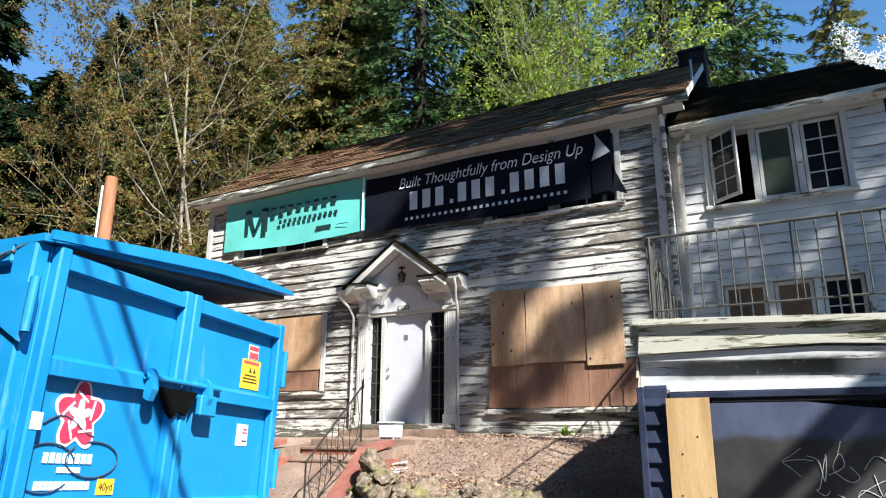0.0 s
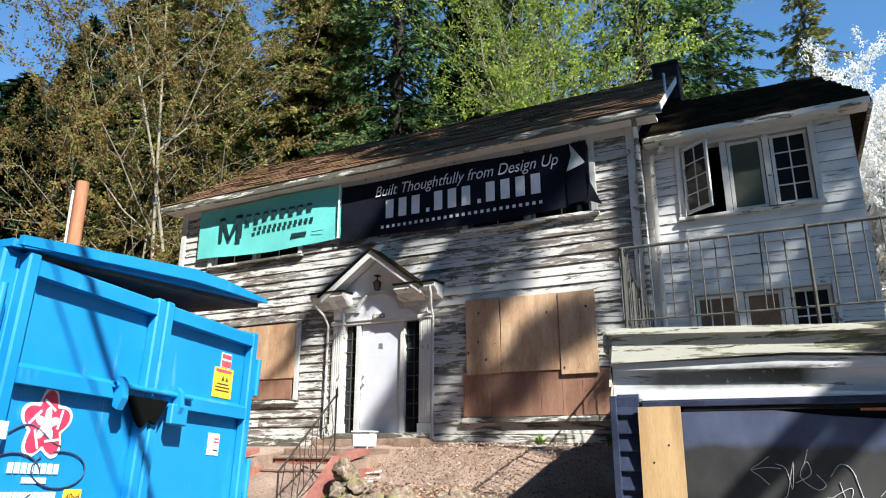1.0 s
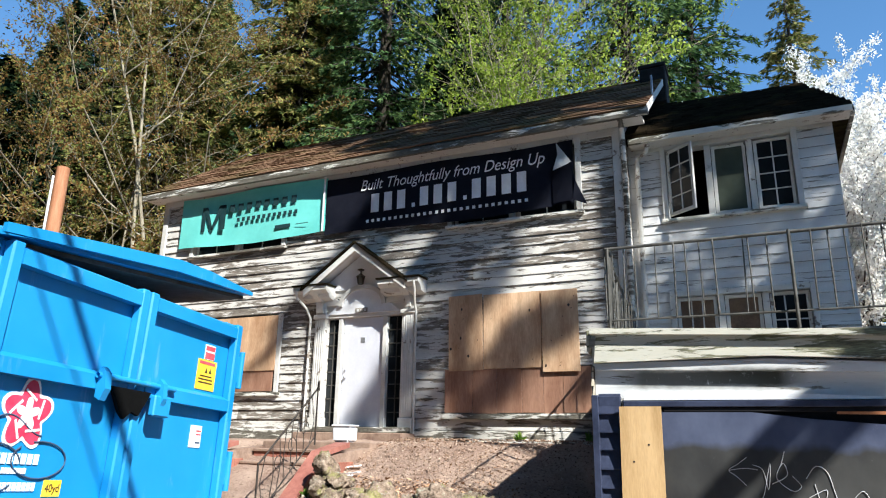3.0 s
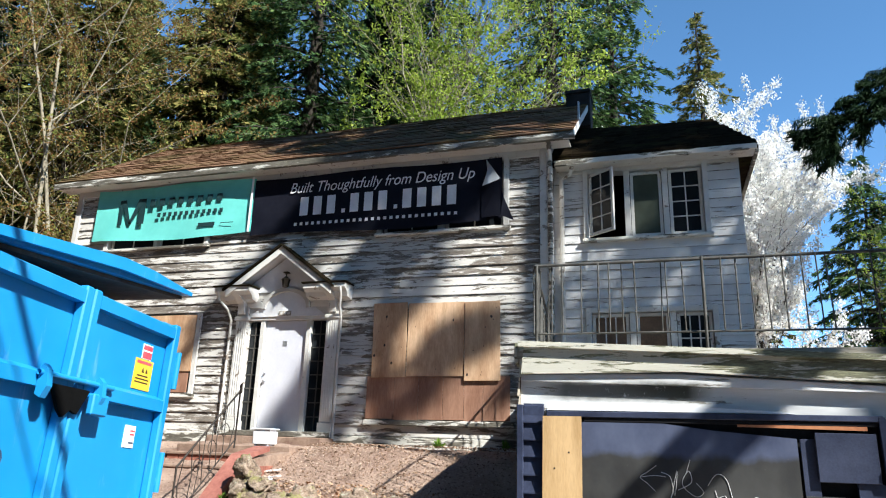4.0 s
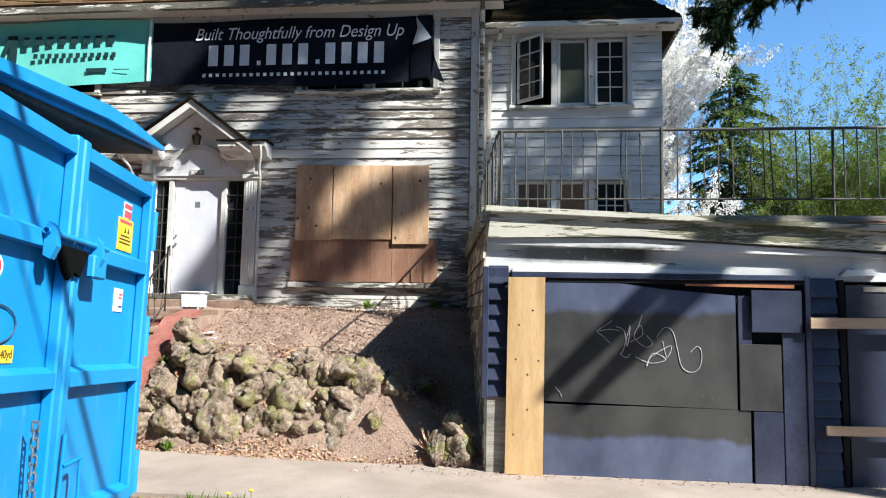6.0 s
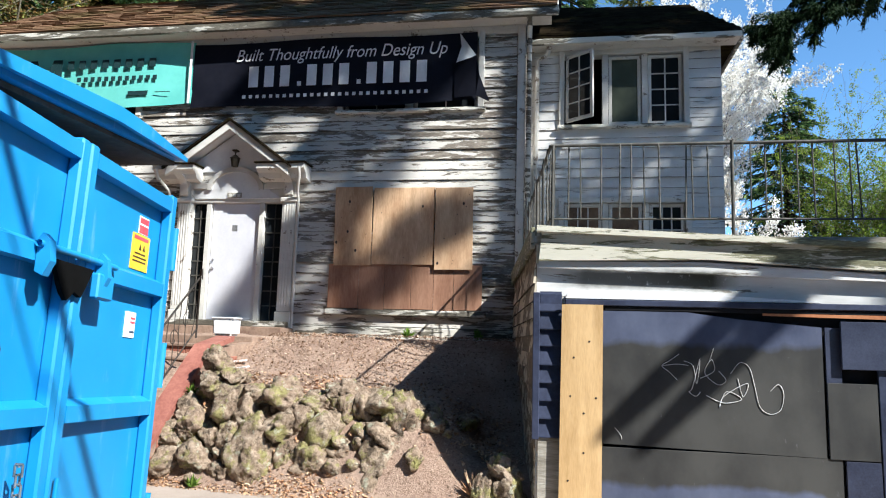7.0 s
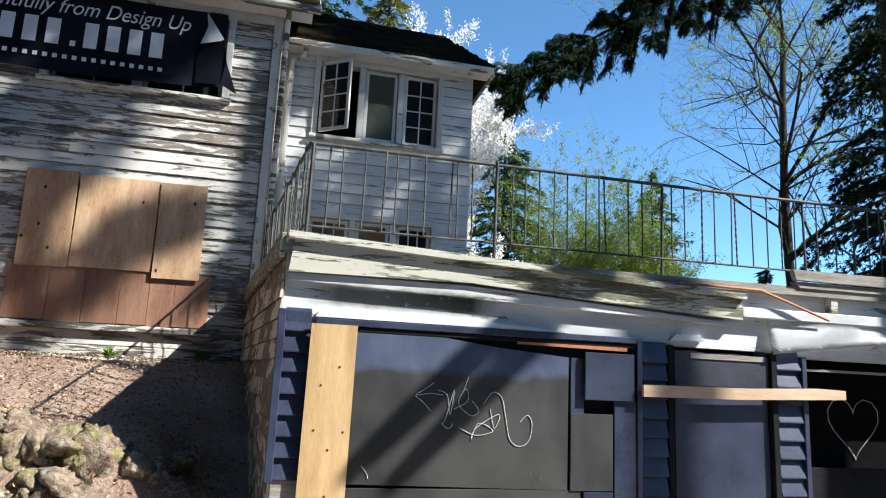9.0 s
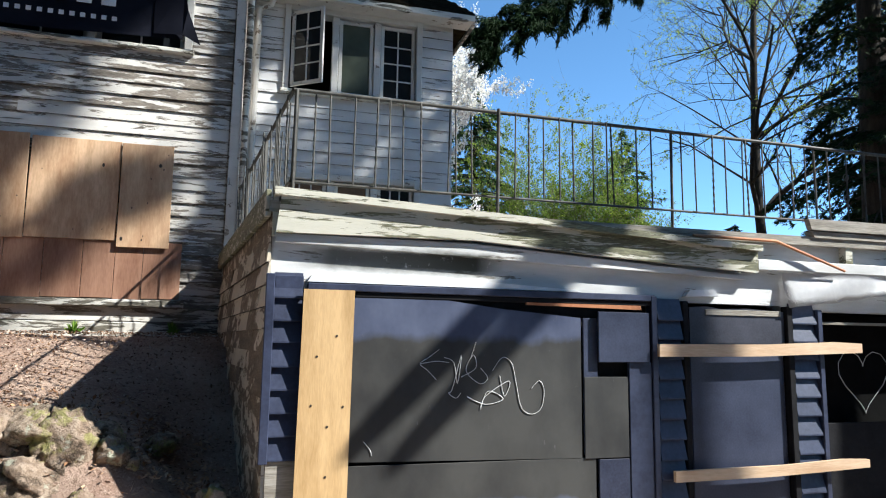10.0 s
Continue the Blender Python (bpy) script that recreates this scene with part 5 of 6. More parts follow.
rock(-1.78, 7.42, 0.26, 0.10, 0.12, 0.18, "small upright stone leaning on the boulder")
rock(-2.05, 8.6, 0.80, 0.14, 0.14, 0.12)
rock(-1.30, 7.30, 0.12, 0.06, 0.05, 0.04, "small stone on the pavement edge")


def scatter(name, n, seed, xr, yr, size, mat, label, keep=None, lift=0.012, flat=0.5, cat="litter"):
    r = np.random.RandomState(seed)
    x, y = r.uniform(*xr, n), r.uniform(*yr, n)
    if keep is not None:
        ok = keep(x, y, r)
        x, y = x[ok], y[ok]
    n = len(x)
    c = np.stack([x, y, bank(x, y) + lift + 0.03 * r.rand(n)], -1)
    a = unit(np.stack([r.normal(size=n), r.normal(size=n), r.normal(size=n) * flat], -1)) * (size * r.uniform(0.5, 1.4, n))[:, None]
    b = unit(np.cross(a, unit(np.stack([r.normal(size=n) * 0.4, r.normal(size=n) * 0.4, np.ones(n)], -1)))) * (size * 0.55 * r.uniform(0.5, 1.2, n))[:, None]
    ob = part(name, leaves(name, c, a, b), mat)
    return tagged(ob, label, cat, kind="stuff")


scatter("dry_leaves", 8000, 1, (-6.0, -1.9), (7.36, 7.95), 0.021, dry_leaf, "orange dry leaves heaped along the rock foot", lambda x, y, r: (y < 7.60 + 0.10 * np.sin(x * 3) + 0.16 * r.rand(len(x)) - 0.09 * np.clip(x + 5, 0, 3.6)) & (y > 7.50 - 0.09 * np.clip(x + 5, 0, 3.6)))
scatter("soil_litter", 9000, 2, (-5.4, -1.3), (8.0, 11.4), 0.020, debris, "pale twigs and leaf crumbs on the soil", None, 0.035)
scatter("bank_leaves", 1500, 4, (-5.5, -1.6), (7.7, 9.0), 0.03, dry_leaf, "dry leaves caught between the stones", None, 0.04)
scatter("pavement_litter", 260, 5, (-2.6, 3.0), (6.9, 7.28), 0.022, debris, "leaf crumbs along the garage foot", None, 0.03, 0.3)


def grass():
    r = np.random.RandomState(6)
    n = 7000
    x, y = r.uniform(-8, -1.5, n), r.uniform(5.05, 5.72, n)
    c = np.stack([x, y, 0.07 + np.zeros(n)], -1)
    h = (r.uniform(0.02, 0.06, n) * (0.6 + 0.8 * (np.sin(x * 5) > 0.2)))[:, None]
    a = unit(np.stack([r.normal(size=n) * 0.45, r.normal(size=n) * 0.45, np.ones(n)], -1)) * h
    b = unit(np.cross(a, r.normal(size=(n, 3)))) * 0.006
    tagged(part("grass", leaves("grass", c + a * 0.8, a, b), grass_blade), "short green grass with dandelions along the kerb", "grass", kind="stuff")
    for px, py in ((-3.15, 5.72), (-3.3, 5.6), (-2.4, 5.5)):
        bm = bmesh.new()
        bmesh.ops.create_icosphere(bm, subdivisions=2, radius=0.022, matrix=Matrix.Translation((px, py, 0.20)) @ Matrix.Diagonal((1, 1, 0.5, 1)))
        t = thing("dandelion", "yellow dandelion in the grass strip", "flower", "dandelions")
        part("head", bm, dandelion, t)
        part("stalk", tubes("stalk", [((px, py, 0.06), (px, py, 0.2), 0.003, 0.003)], 4), grass_blade, t)


grass()


def weed(x, y, n, size, label, mat, dry=False):
    r = np.random.RandomState(int(abs(x * 100)))
    z = float(bank(np.array(x), np.array(y)))
    a = unit(np.stack([r.normal(size=n) * 0.7, r.normal(size=n) * 0.7, np.abs(r.normal(size=n)) + 0.4], -1)) * (size * r.uniform(0.5, 1, n))[:, None]
    b = unit(np.cross(a, r.normal(size=(n, 3)))) * size * (0.05 if dry else 0.2)
    tagged(part("weed", leaves("weed", np.array([x, y, z + 0.03]) + a * 0.9, a, b), mat), label, "weed", "weeds on the bank")


weed(-1.88, 7.5, 60, 0.15, "dry stalky weed beside the boulder", dry_leaf, True)
weed(-4.86, 7.56, 40, 0.08, "small green weed at the rock foot", grass_blade)
weed(-5.3, 8.2, 40, 0.07, "small green weed by the steps", grass_blade)
weed(-3.4, 11.2, 40, 0.10, "small green weed along the wall foot", grass_blade)
weed(-2.3, 11.25, 40, 0.10, "small green weed along the wall foot", grass_blade)


# ---- the blue roll-off container ----
def dumpster():
    near, far = Vector((-3.438, 2.486, 0)), Vector((-3.764, 4.819, 0))
    u = (far - near).normalized()
    wide, W = (far - near).length, 2.80
    back = Vector((-u.y, u.x, 0))
    m = Matrix(((u.x, back.x, 0, near.x), (u.y, back.y, 0, near.y), (0, 0, 1, 0), (0, 0, 0, 1)))
    m = m @ Matrix.Translation((wide, 0, 0)) @ pose(0, 0, 0, 0, 3.3, 0) @ Matrix.Translation((-wide, 0, 0)) @ Matrix.Diagonal((wide / W, 1, 1, 1))
    t = thing("roll_off_container", "blue steel roll-off waste container with open lid", "container", at=m)
    zb, zt, L = 0.33, 2.66, 6.2
    g = blue_steel
    # hull, open at the top
    part("side_wall", box(0.06, 0.12, 0.10, L, zb, zt, 0.01), g, t)
    part("side_wall", box(W - 0.12, W - 0.06, 0.10, L, zb, zt, 0.01), g, t)
    part("end_wall", box(0.12, W - 0.12, L - 0.06, L, zb, zt), g, t)
    part("floor_plate", box(0.12, W - 0.12, 0.10, L - 0.06, zb, zb + 0.06), g, t)
    for x0, x1 in ((0.0, 0.16), (W - 0.16, W)):
        part("corner_post", box(x0, x1, 0.02, 0.20, zb - 0.05, zt + 0.02, 0.015), g, t)
        part("top_rail", box(x0, x1, 0.20, L, zt - 0.10, zt + 0.02, 0.015), g, t)
        for i in range(8):
            y = 0.65 + i * 0.7
            part("side_rib", box(x0 - 0.02 if x0 == 0 else x1 - 0.06, x0 + 0.06 if x0 == 0 else x1 + 0.02, y, y + 0.10, zb, zt - 0.1, 0.01), g, t)
    # the two doors with pressed panels
    mid = W / 2 + 0.02
    for n, (x0, x1) in enumerate(((0.10, mid - 0.01), (mid + 0.01, W - 0.03))):
        d = part("door", box(x0, x1, 0.0, 0.045, zb + 0.02, zt, 0.006), g, t)
        part("frame", box(x0, x0 + 0.09, -0.075, -0.002, zb + 0.02, zt, 0.012), g, d)
        part("frame", box(x1 - 0.09, x1, -0.075, -0.002, zb + 0.02, zt, 0.012), g, d)
        for z0, z1 in ((zt - 0.12, zt), (1.95, 2.07), (1.18, 1.30), (zb + 0.02, zb + 0.14)):
            bm = bmesh.new()
            pr = [(-0.002, z0), (-0.075, z0), (-0.075, z1 - 0.035), (-0.002, z1)]
            lo = [bm.verts.new((x0 + 0.091, y, z)) for y, z in pr]
            hi = [bm.verts.new((x1 - 0.091, y, z)) for y, z in pr]
            bm.faces.new(lo), bm.faces.new(hi[::-1])
            for i in range(4):
                bm.faces.new((lo[i], hi[i], hi[(i + 1) % 4], lo[(i + 1) % 4]))
            part("rail", bm, g, d)
    # latch gear on the middle rail
    for dx, w in ((-0.42, 0.06), (0.22, 0.05)):
        part("latch", prism([(-0.08, 1.90), (-0.12, 1.88), (-0.15, 1.95), (-0.135, 2.05), (-0.10, 2.085), (-0.08, 2.06)], mid + dx, mid + dx + w, "x"), g, t)
    # This black outline paints the shadowed gap under the latch bar.
    part("latch_plate", prism([(mid - 0.30, 1.98), (mid + 0.14, 1.98), (mid + 0.03, 1.82), (mid - 0.05, 1.84), (mid - 0.12, 1.79), (mid - 0.18, 1.83)], -0.105, -0.08), soot_black, t, "flat black shape for the shaded gap at the latch")
    part("latch_plate", box(mid + 0.16, mid + 0.36, -0.13, -0.08, 1.83, 1.97, 0.01), g, t)
    part("latch_bar", tubes("latch_bar", [((mid - 0.45, -0.10, 2.03), (mid + 0.42, -0.10, 2.03), 0.018, 0.018)], 8), g, t)
    # hinges
    for x in (-0.02, W - 0.01):
        for z in (2.30, 1.50, 0.52):
            h = part("hinge", box(x, x + 0.05, -0.05, 0.12, z - 0.11, z + 0.11, 0.01), g, t)
            part("pin", tubes("pin", [((x + 0.025 + (0.03 if x > 1 else -0.03), -0.05, z - 0.15), (x + 0.025 + (0.03 if x > 1 else -0.03), -0.05, z + 0.15), 0.028, 0.028)], 8), g, h)
    part("hinge_plate", prism([(-0.02, 2.42), (0.30, 2.50), (0.34, 2.30), (-0.02, 2.10)], 0.0 - 0.03, 0.0 - 0.012, "x"), g, t)
    # lid leaning up on its far side
    bm = bmesh.new()
    A, B, D, E2 = (0.0, -0.02, 2.67), (W + 0.02, -0.06, 2.94), (W * 0.92, 1.3, 2.87), (0.0, 2.4, 2.63)
    lo = [bm.verts.new(p) for p in (A, B, D, E2)]
    hi = [bm.verts.new((p[0], p[1], p[2] + 0.045)) for p in (A, B, D, E2)]
    bm.faces.new(lo[::-1]), bm.faces.new(hi)
    for i in range(4):
        bm.faces.new((lo[i], lo[(i + 1) % 4], hi[(i + 1) % 4], hi[i]))
    lid = part("lid", bm, g, t, "bent steel lid propped open")
    bm = bmesh.new()
    lo = [bm.verts.new((p[0] * 0.99 + 0.01, p[1] + 0.05, p[2] - 0.035)) for p in (A, B, D, E2)]
    hi = [bm.verts.new((p[0] * 0.99 + 0.01, p[1] + 0.05, p[2] - 0.006)) for p in (A, B, D, E2)]
    bm.faces.new(lo[::-1]), bm.faces.new(hi)
    for i in range(4):
        bm.faces.new((lo[i], lo[(i + 1) % 4], hi[(i + 1) % 4], hi[i]))
    part("skirt", prism([(0.0, 2.67), (W * 0.60, 2.865), (W + 0.02, 2.935), (W + 0.02, 2.965), (W * 0.75, 2.975), (W * 0.60, 2.955), (0.0, 2.725)], -0.095, -0.065), g, lid)
    # The shade below the lid is put into this sheet's colour.
    part("lining", bm, bare_edge, lid, "lining coloured dark as the shaded lid underside")
    # underframe
    for x in (0.55, W - 0.75):
        part("skid_rail", box(x, x + 0.2, 0.15, L, 0.12, zb - 0.002, 0.01), rubber, t)
        for y in (0.7, L - 0.6):
            bm = bmesh.new()
            bmesh.ops.create_cone(bm, cap_ends=True, segments=20, radius1=0.19, radius2=0.19, depth=0.22, matrix=Matrix.Translation((x + 0.1, y, 0.145)) @ pose(0, 0, 0, 0, 90, 0))
            part("roller", bm, rubber, t)
    # chains
    def chain(name, a, b, n):
        a, b = Vector(a), Vector(b)
        c = part(name, tubes(name, [(a, a + (b - a) * 0.02, 0.008, 0.008)], 4), chain_steel, t)
        link = []
        for i in range(n):
            p, q = a.lerp(b, i / n), a.lerp(b, (i + 1.25) / n)
            o = Vector((0.018, 0, 0)) if i % 2 else Vector((0, 0.018, 0))
            link += [(p + o, q + o, 0.0065, 0.0065), (p - o, q - o, 0.0065, 0.0065), (p - o, p + o, 0.0065, 0.0065)]
        part("chain", tubes("chain", link, 5), chain_steel, c)
    chain("chain", (1.08, -0.10, 1.02), (1.12, -0.10, 0.40), 14)
    chain("top_chain", (0.05, -0.04, 2.72), (-0.08, 0.65, 2.46), 14)
    part("pull_rod", tubes("pull_rod", [((mid + 0.04, -0.10, 0.92), (mid + 0.02, -0.10, 0.42), 0.013, 0.013), ((mid + 0.02, -0.11, 0.74), (mid + 0.26, -0.11, 0.76), 0.012, 0.012), ((mid + 0.26, -0.11, 0.76), (mid + 0.27, -0.11, 0.48), 0.010, 0.010)], 6), g, t)
    # stickers and printing
    f = -0.006
    s = part("warning_sticker", box(W - 0.55, W - 0.27, f, f + 0.005, 2.09, 2.32), sticker_yellow, t, "yellow warning sticker with plain bars")
    for z, a, b in ((2.285, -0.03, 0.20), (2.14, -0.02, 0.19), (2.165, -0.02, 0.19), (2.19, 0.0, 0.17)):
        part("bar", box(W - 0.50 + a, W - 0.50 + b, f - 0.002, f, z, z + (0.022 if z > 2.2 else 0.010)), sticker_red if z > 2.2 else sticker_black, s)
    for a in (0.06, 0.12):
        part("sign", prism([(W - 0.50 + a, 2.22), (W - 0.46 + a, 2.22), (W - 0.48 + a, 2.26)], f - 0.002, f), sticker_black, s)
    s = part("red_sticker", box(W - 0.47, W - 0.32, f, f + 0.005, 2.325, 2.44), print_white, t, "red and white sticker with plain bars")
    part("bar", box(W - 0.465, W - 0.325, f - 0.002, f, 2.395, 2.43), sticker_red, s)
    part("bar", box(W - 0.465, W - 0.325, f - 0.002, f, 2.33, 2.38), sticker_red, s)
    s = part("white_sticker", box(W - 0.52, W - 0.36, f, f + 0.005, 1.66, 1.82), print_white, t, "small white sticker with plain bars")
    for z, mt in ((1.745, sticker_red), (1.72, sticker_red), (1.66, spray_black)):
        part("bar", box(W - 0.44, W - 0.37, f - 0.002, f, z + 0.03, z + 0.042), mt, s)
    s = part("size_sticker", box(0.80, 0.95, f, f + 0.005, 1.325, 1.415), sticker_yellow, t, "yellow sticker with the container size")
    me, wd = text_mesh("40yd", 0.062)
    o = part("size_words", me, sticker_black, s)
    o.matrix_basis = Matrix.Translation((0.815, f - 0.002, 1.35)) @ pose(0, 0, 0, 90, 0, 0) @ Matrix.Diagonal((0.118 / wd, 1, 1, 1))
    part("reflector", box(0.12, 0.20, -0.080, -0.076, 1.66, 1.75), print_white, t)
    cx, cz = 0.55, 1.84
    def petals(r, dip):
        """Outline of a star with five blunt, rounded arms."""
        out = []
        for k in range(60):
            a = k * math.pi / 30
            w = 0.5 + 0.5 * math.cos(5 * a)
            q = r * (dip + (1 - dip) * w ** 0.75)
            out.append((cx + q * math.sin(a), cz - 0.08 + q * math.cos(a)))
        return out
    for k, (r, mt, dip) in enumerate(((0.212, print_white, 0.66), (0.188, star_pink, 0.62), (0.095, print_white, 0.42))):
        part("star_mark", prism(petals(r, dip), f - 0.003 * k, f + 0.004), mt, t, "plain star mark")
    for k in range(5):
        a = k * math.tau / 5
        p, n = Vector((cx + 0.105 * math.sin(a), cz - 0.08 + 0.105 * math.cos(a))), Vector((math.cos(a + 0.5), -math.sin(a + 0.5)))
        d = Vector((n.y, -n.x)) * 0.007
        part("star_stripe", prism([tuple(p + n * 0.055 + d), tuple(p - n * 0.055 + d), tuple(p - n * 0.055 - d), tuple(p + n * 0.055 - d)], f - 0.0075, f - 0.004), print_white, t)
    for z, h, x0, x1, k in ((1.495, 0.055, 0.33, 0.73, 8), (1.445, 0.030, 0.45, 0.64, 8), (1.355, 0.045, 0.30, 0.74, 12)):
        w = (x1 - x0) / k
        for i in range(k):
            part("print_bar", box(x0 + i * w, x0 + (i + 0.72) * w, f - 0.002, f + 0.003, z, z + h), print_white, t)
    loops = [[(0.40 + 0.22 * math.cos(a) - 0.04, 1.47 + 0.13 * math.sin(a)) for a in np.linspace(0.3, 5.6, 20)], [(0.72 + 0.22 * math.cos(a), 1.52 + 0.10 * math.sin(a)) for a in np.linspace(2.4, 8.2, 20)], [(0.28 + 0.022 * i, 1.70 + 0.05 * math.sin(i * 0.25)) for i in range(20)]]
    for lp in loops:
        pts = [(a, f - 0.004, b) for a, b in lp]
        part("spray_line", tubes("spray_line", [(p, q, 0.005, 0.005) for p, q in zip(pts, pts[1:])], 4), spray_black, t, "dark sprayed scrawl")


dumpster()


# ---- trees ----
def fir(label, x, y, z0, H, R, seed, bare=0.12, mat=None, whorls=None, per=7, size=0.27, sprays=36, lean=(0, 0), droop=0.35, trunk_r=None, name="fir_tree", group="conifers", skip=None):
    """A conifer: tapered trunk, drooping limbs in whorls, each limb feathered with hanging sprays."""
    r = np.random.RandomState(seed)
    t = thing(name, label, "tree", group, at=pose(x, y, z0))
    rad = trunk_r or H * 0.016
    n = 10
    tr = []
    for i in range(n):
        a, b = i / n, (i + 1) / n
        tr.append(((lean[0] * a, lean[1] * a, H * a), (lean[0] * b, lean[1] * b, H * b), rad * (1 - a) + 0.02, rad * (1 - b) + 0.02))
    part("trunk", tubes("trunk", tr, 9), bark_dark, t)
    limbs, C, A, B = [], [], [], []
    for lev in np.linspace(bare, 0.985, whorls or int(H * 1.5)):
        reach = R * (1 - lev) ** 0.75 * (1.0 if lev > bare + 0.1 else 0.8) + 0.15
        for k in range(per):
            az = r.uniform(0, 2 * np.pi)
            L = reach * r.uniform(0.55, 1.15)
            if skip is not None and skip(az, lev):
                continue
            d = np.array([np.cos(az), np.sin(az), 0])
            base = np.array([lean[0] * lev, lean[1] * lev, H * lev + r.uniform(-0.3, 0.3)])
            rise = r.uniform(-0.05, 0.25) * (0.4 + lev)
            m = 4
            pts = [base + d * L * s + np.array([0, 0, L * (rise * s - droop * s * s)]) for s in np.linspace(0, 1, m + 1)]
            for i in range(m):
                limbs.append((pts[i], pts[i + 1], 0.012 + 0.018 * L * (1 - i / m), 0.010 + 0.018 * L * (1 - (i + 1) / m)))
            q = max(6, int(sprays * L / R * 1.3))
            s = r.uniform(0.15, 1.0, q) ** 0.8
            p = base + d * (L * s)[:, None]
            p[:, 2] += L * (rise * s - droop * s * s)
            sd = np.array([-d[1], d[0], 0])
            w = r.normal(size=q) * (0.32 * L * (1.05 - s) + 0.08)
            p = p + sd * w[:, None]
            p[:, 2] -= np.abs(w) * 0.35 + 0.10 * r.rand(q)
            al = unit(d * 0.8 + sd * np.sign(w)[:, None] * 0.7 + np.array([0, 0, -0.55]) + r.normal(size=(q, 3)) * 0.25)
            al = al * (size * r.uniform(0.6, 1.3, q))[:, None]
            wd = unit(np.cross(al, r.normal(size=(q, 3)))) * (size * 0.19 * r.uniform(0.7, 1.3, q))[:, None]
            C.append(p), A.append(al), B.append(wd)
    tagged(part("branchwork", tubes("branchwork", limbs, 4), bark_dark, t), kind="stuff")
    C, A, B = np.concatenate(C), np.concatenate(A), np.concatenate(B)
    # feather every spray into three finer leaves
    C2, A2, B2 = [C], [A], [B]
    for s in (-1, 1):
        C2.append(C + A * 0.1 + B * s * 1.6)
        A2.append(unit(A + B * s * 2.0) * np.linalg.norm(A, axis=1, keepdims=True) * 0.62)
        B2.append(B * 0.7)
    part("crown", leaves("crown", np.concatenate(C2), np.concatenate(A2), np.concatenate(B2)), mat or fir_green, t)
    return t


def branching(label, x, y, z0, H, seed, mat, bark, leaf=0.05, leaf_n=9000, spread=0.5, trunk_r=0.16, first=0.25, stems=1, levels=4, gather=0.25, up=0.35, name="deciduous_tree", group="bare and leafing trees", leaning=0.06, kids=3, leaf_at=1):
    """A broad-leaved tree grown limb by limb, with leaves strewn about its twigs."""
    r = np.random.RandomState(seed)
    segs, twigs = [], []

    def grow(p, d, L, rad, lev):
        m = 5 if lev < 2 else 3
        for i in range(m):
            d = unit(d + r.normal(size=3) * (0.05 if lev == 0 else 0.13) + np.array([0, 0, up * 0.12 * (lev > 0)]))
            q = p + d * L / m
            r1 = rad * (1 - 0.55 * (i + 1) / m)
            segs.append((p, q, rad * (1 - 0.55 * i / m), max(r1, 0.004)))
            frac = (i + 1) / m
            if lev >= levels - leaf_at:
                twigs.append((p, q))
            if lev < levels and (lev > 0 or frac > first):
                for _ in range(kids if lev < 2 else kids - 1):
                    if r.rand() < 0.8:
                        side = unit(np.cross(d, r.normal(size=3)))
                        nd = unit(d * (1 - spread) + side * spread + np.array([0, 0, 0.15]))
                        grow(q, nd, L * r.uniform(0.38, 0.62), max(r1 * 0.55, 0.005), lev + 1)
            p = q

    for s in range(stems):
        off = r.normal(size=3) * np.array([gather, gather, 0]) if stems > 1 else np.zeros(3)
        grow(off, unit(np.array([r.normal() * leaning, r.normal() * leaning, 1])), H * r.uniform(0.85, 1.0), trunk_r, 0)
    t = thing(name, label, "tree", group, at=pose(x, y, z0))
    part("trunk", tubes("trunk", segs, 5), bark, t)
    if leaf_n:
        tw = np.array(twigs)
        bunch = leaf_n // 7
        i = r.randint(0, len(tw), bunch)
        u = r.rand(bunch)[:, None]
        heart = tw[i, 0] * (1 - u) + tw[i, 1] * u
        c = heart[r.randint(0, bunch, leaf_n)] + r.normal(size=(leaf_n, 3)) * leaf * 1.7
        a = unit(r.normal(size=(leaf_n, 3)) + np.array([0, 0, -0.4])) * (leaf * r.uniform(0.6, 1.3, leaf_n))[:, None]
        b = unit(np.cross(a, r.normal(size=(leaf_n, 3)))) * (leaf * 0.55)
        part("crown", leaves("crown", c, a, b), mat, t)
    return t


# behind the house, from the street's left to its right
for i, (x, y, h, m) in enumerate(((-37, 17, 27, fir_dark), (-29, 17, 16, fir_dark), (-42, 28, 30, fir_dark), (-22, 30, 30, fir_dark), (-14, 33, 31, fir_dark), (-34, 34, 32, fir_green))):
    fir("tall dark fir in the woods behind the house", x, y, 1.9, h, 6.5, 80 + i, 0.03, m, per=12, size=0.5, sprays=70)
fir("tall dark fir with drooping limbs behind the house", -31, 24, 1.9, 31, 6.5, 11, 0.05, fir_dark, per=11, sprays=80)
fir("tall cedar with olive and brown foliage", -24.5, 22, 1.9, 30, 6.0, 12, 0.05, cedar_green, per=10, sprays=80, droop=0.45)
fir("tall cedar with olive and brown foliage", -18.5, 24, 1.9, 29, 6.0, 13, 0.05, cedar_green, per=11, sprays=80, droop=0.45)
fir("tall fir with dense dark foliage", -13.2, 23, 1.9, 30, 5.4, 14, 0.05, fir_green, per=9, sprays=66, size=0.21)
fir("tall fir with dense dark foliage", -9.5, 28, 1.9, 31, 5.4, 15, 0.05, fir_green, per=8, sprays=66, size=0.21)
fir("tall dark fir behind the ridge", -3.6, 26, 1.9, 27, 6.2, 16, 0.05, fir_green, per=8, sprays=66, size=0.21)
fir("tall dark fir behind the chimney", -1.2, 28, 1.9, 24, 5.2, 34, 0.05, fir_green, per=8, sprays=66, size=0.21)
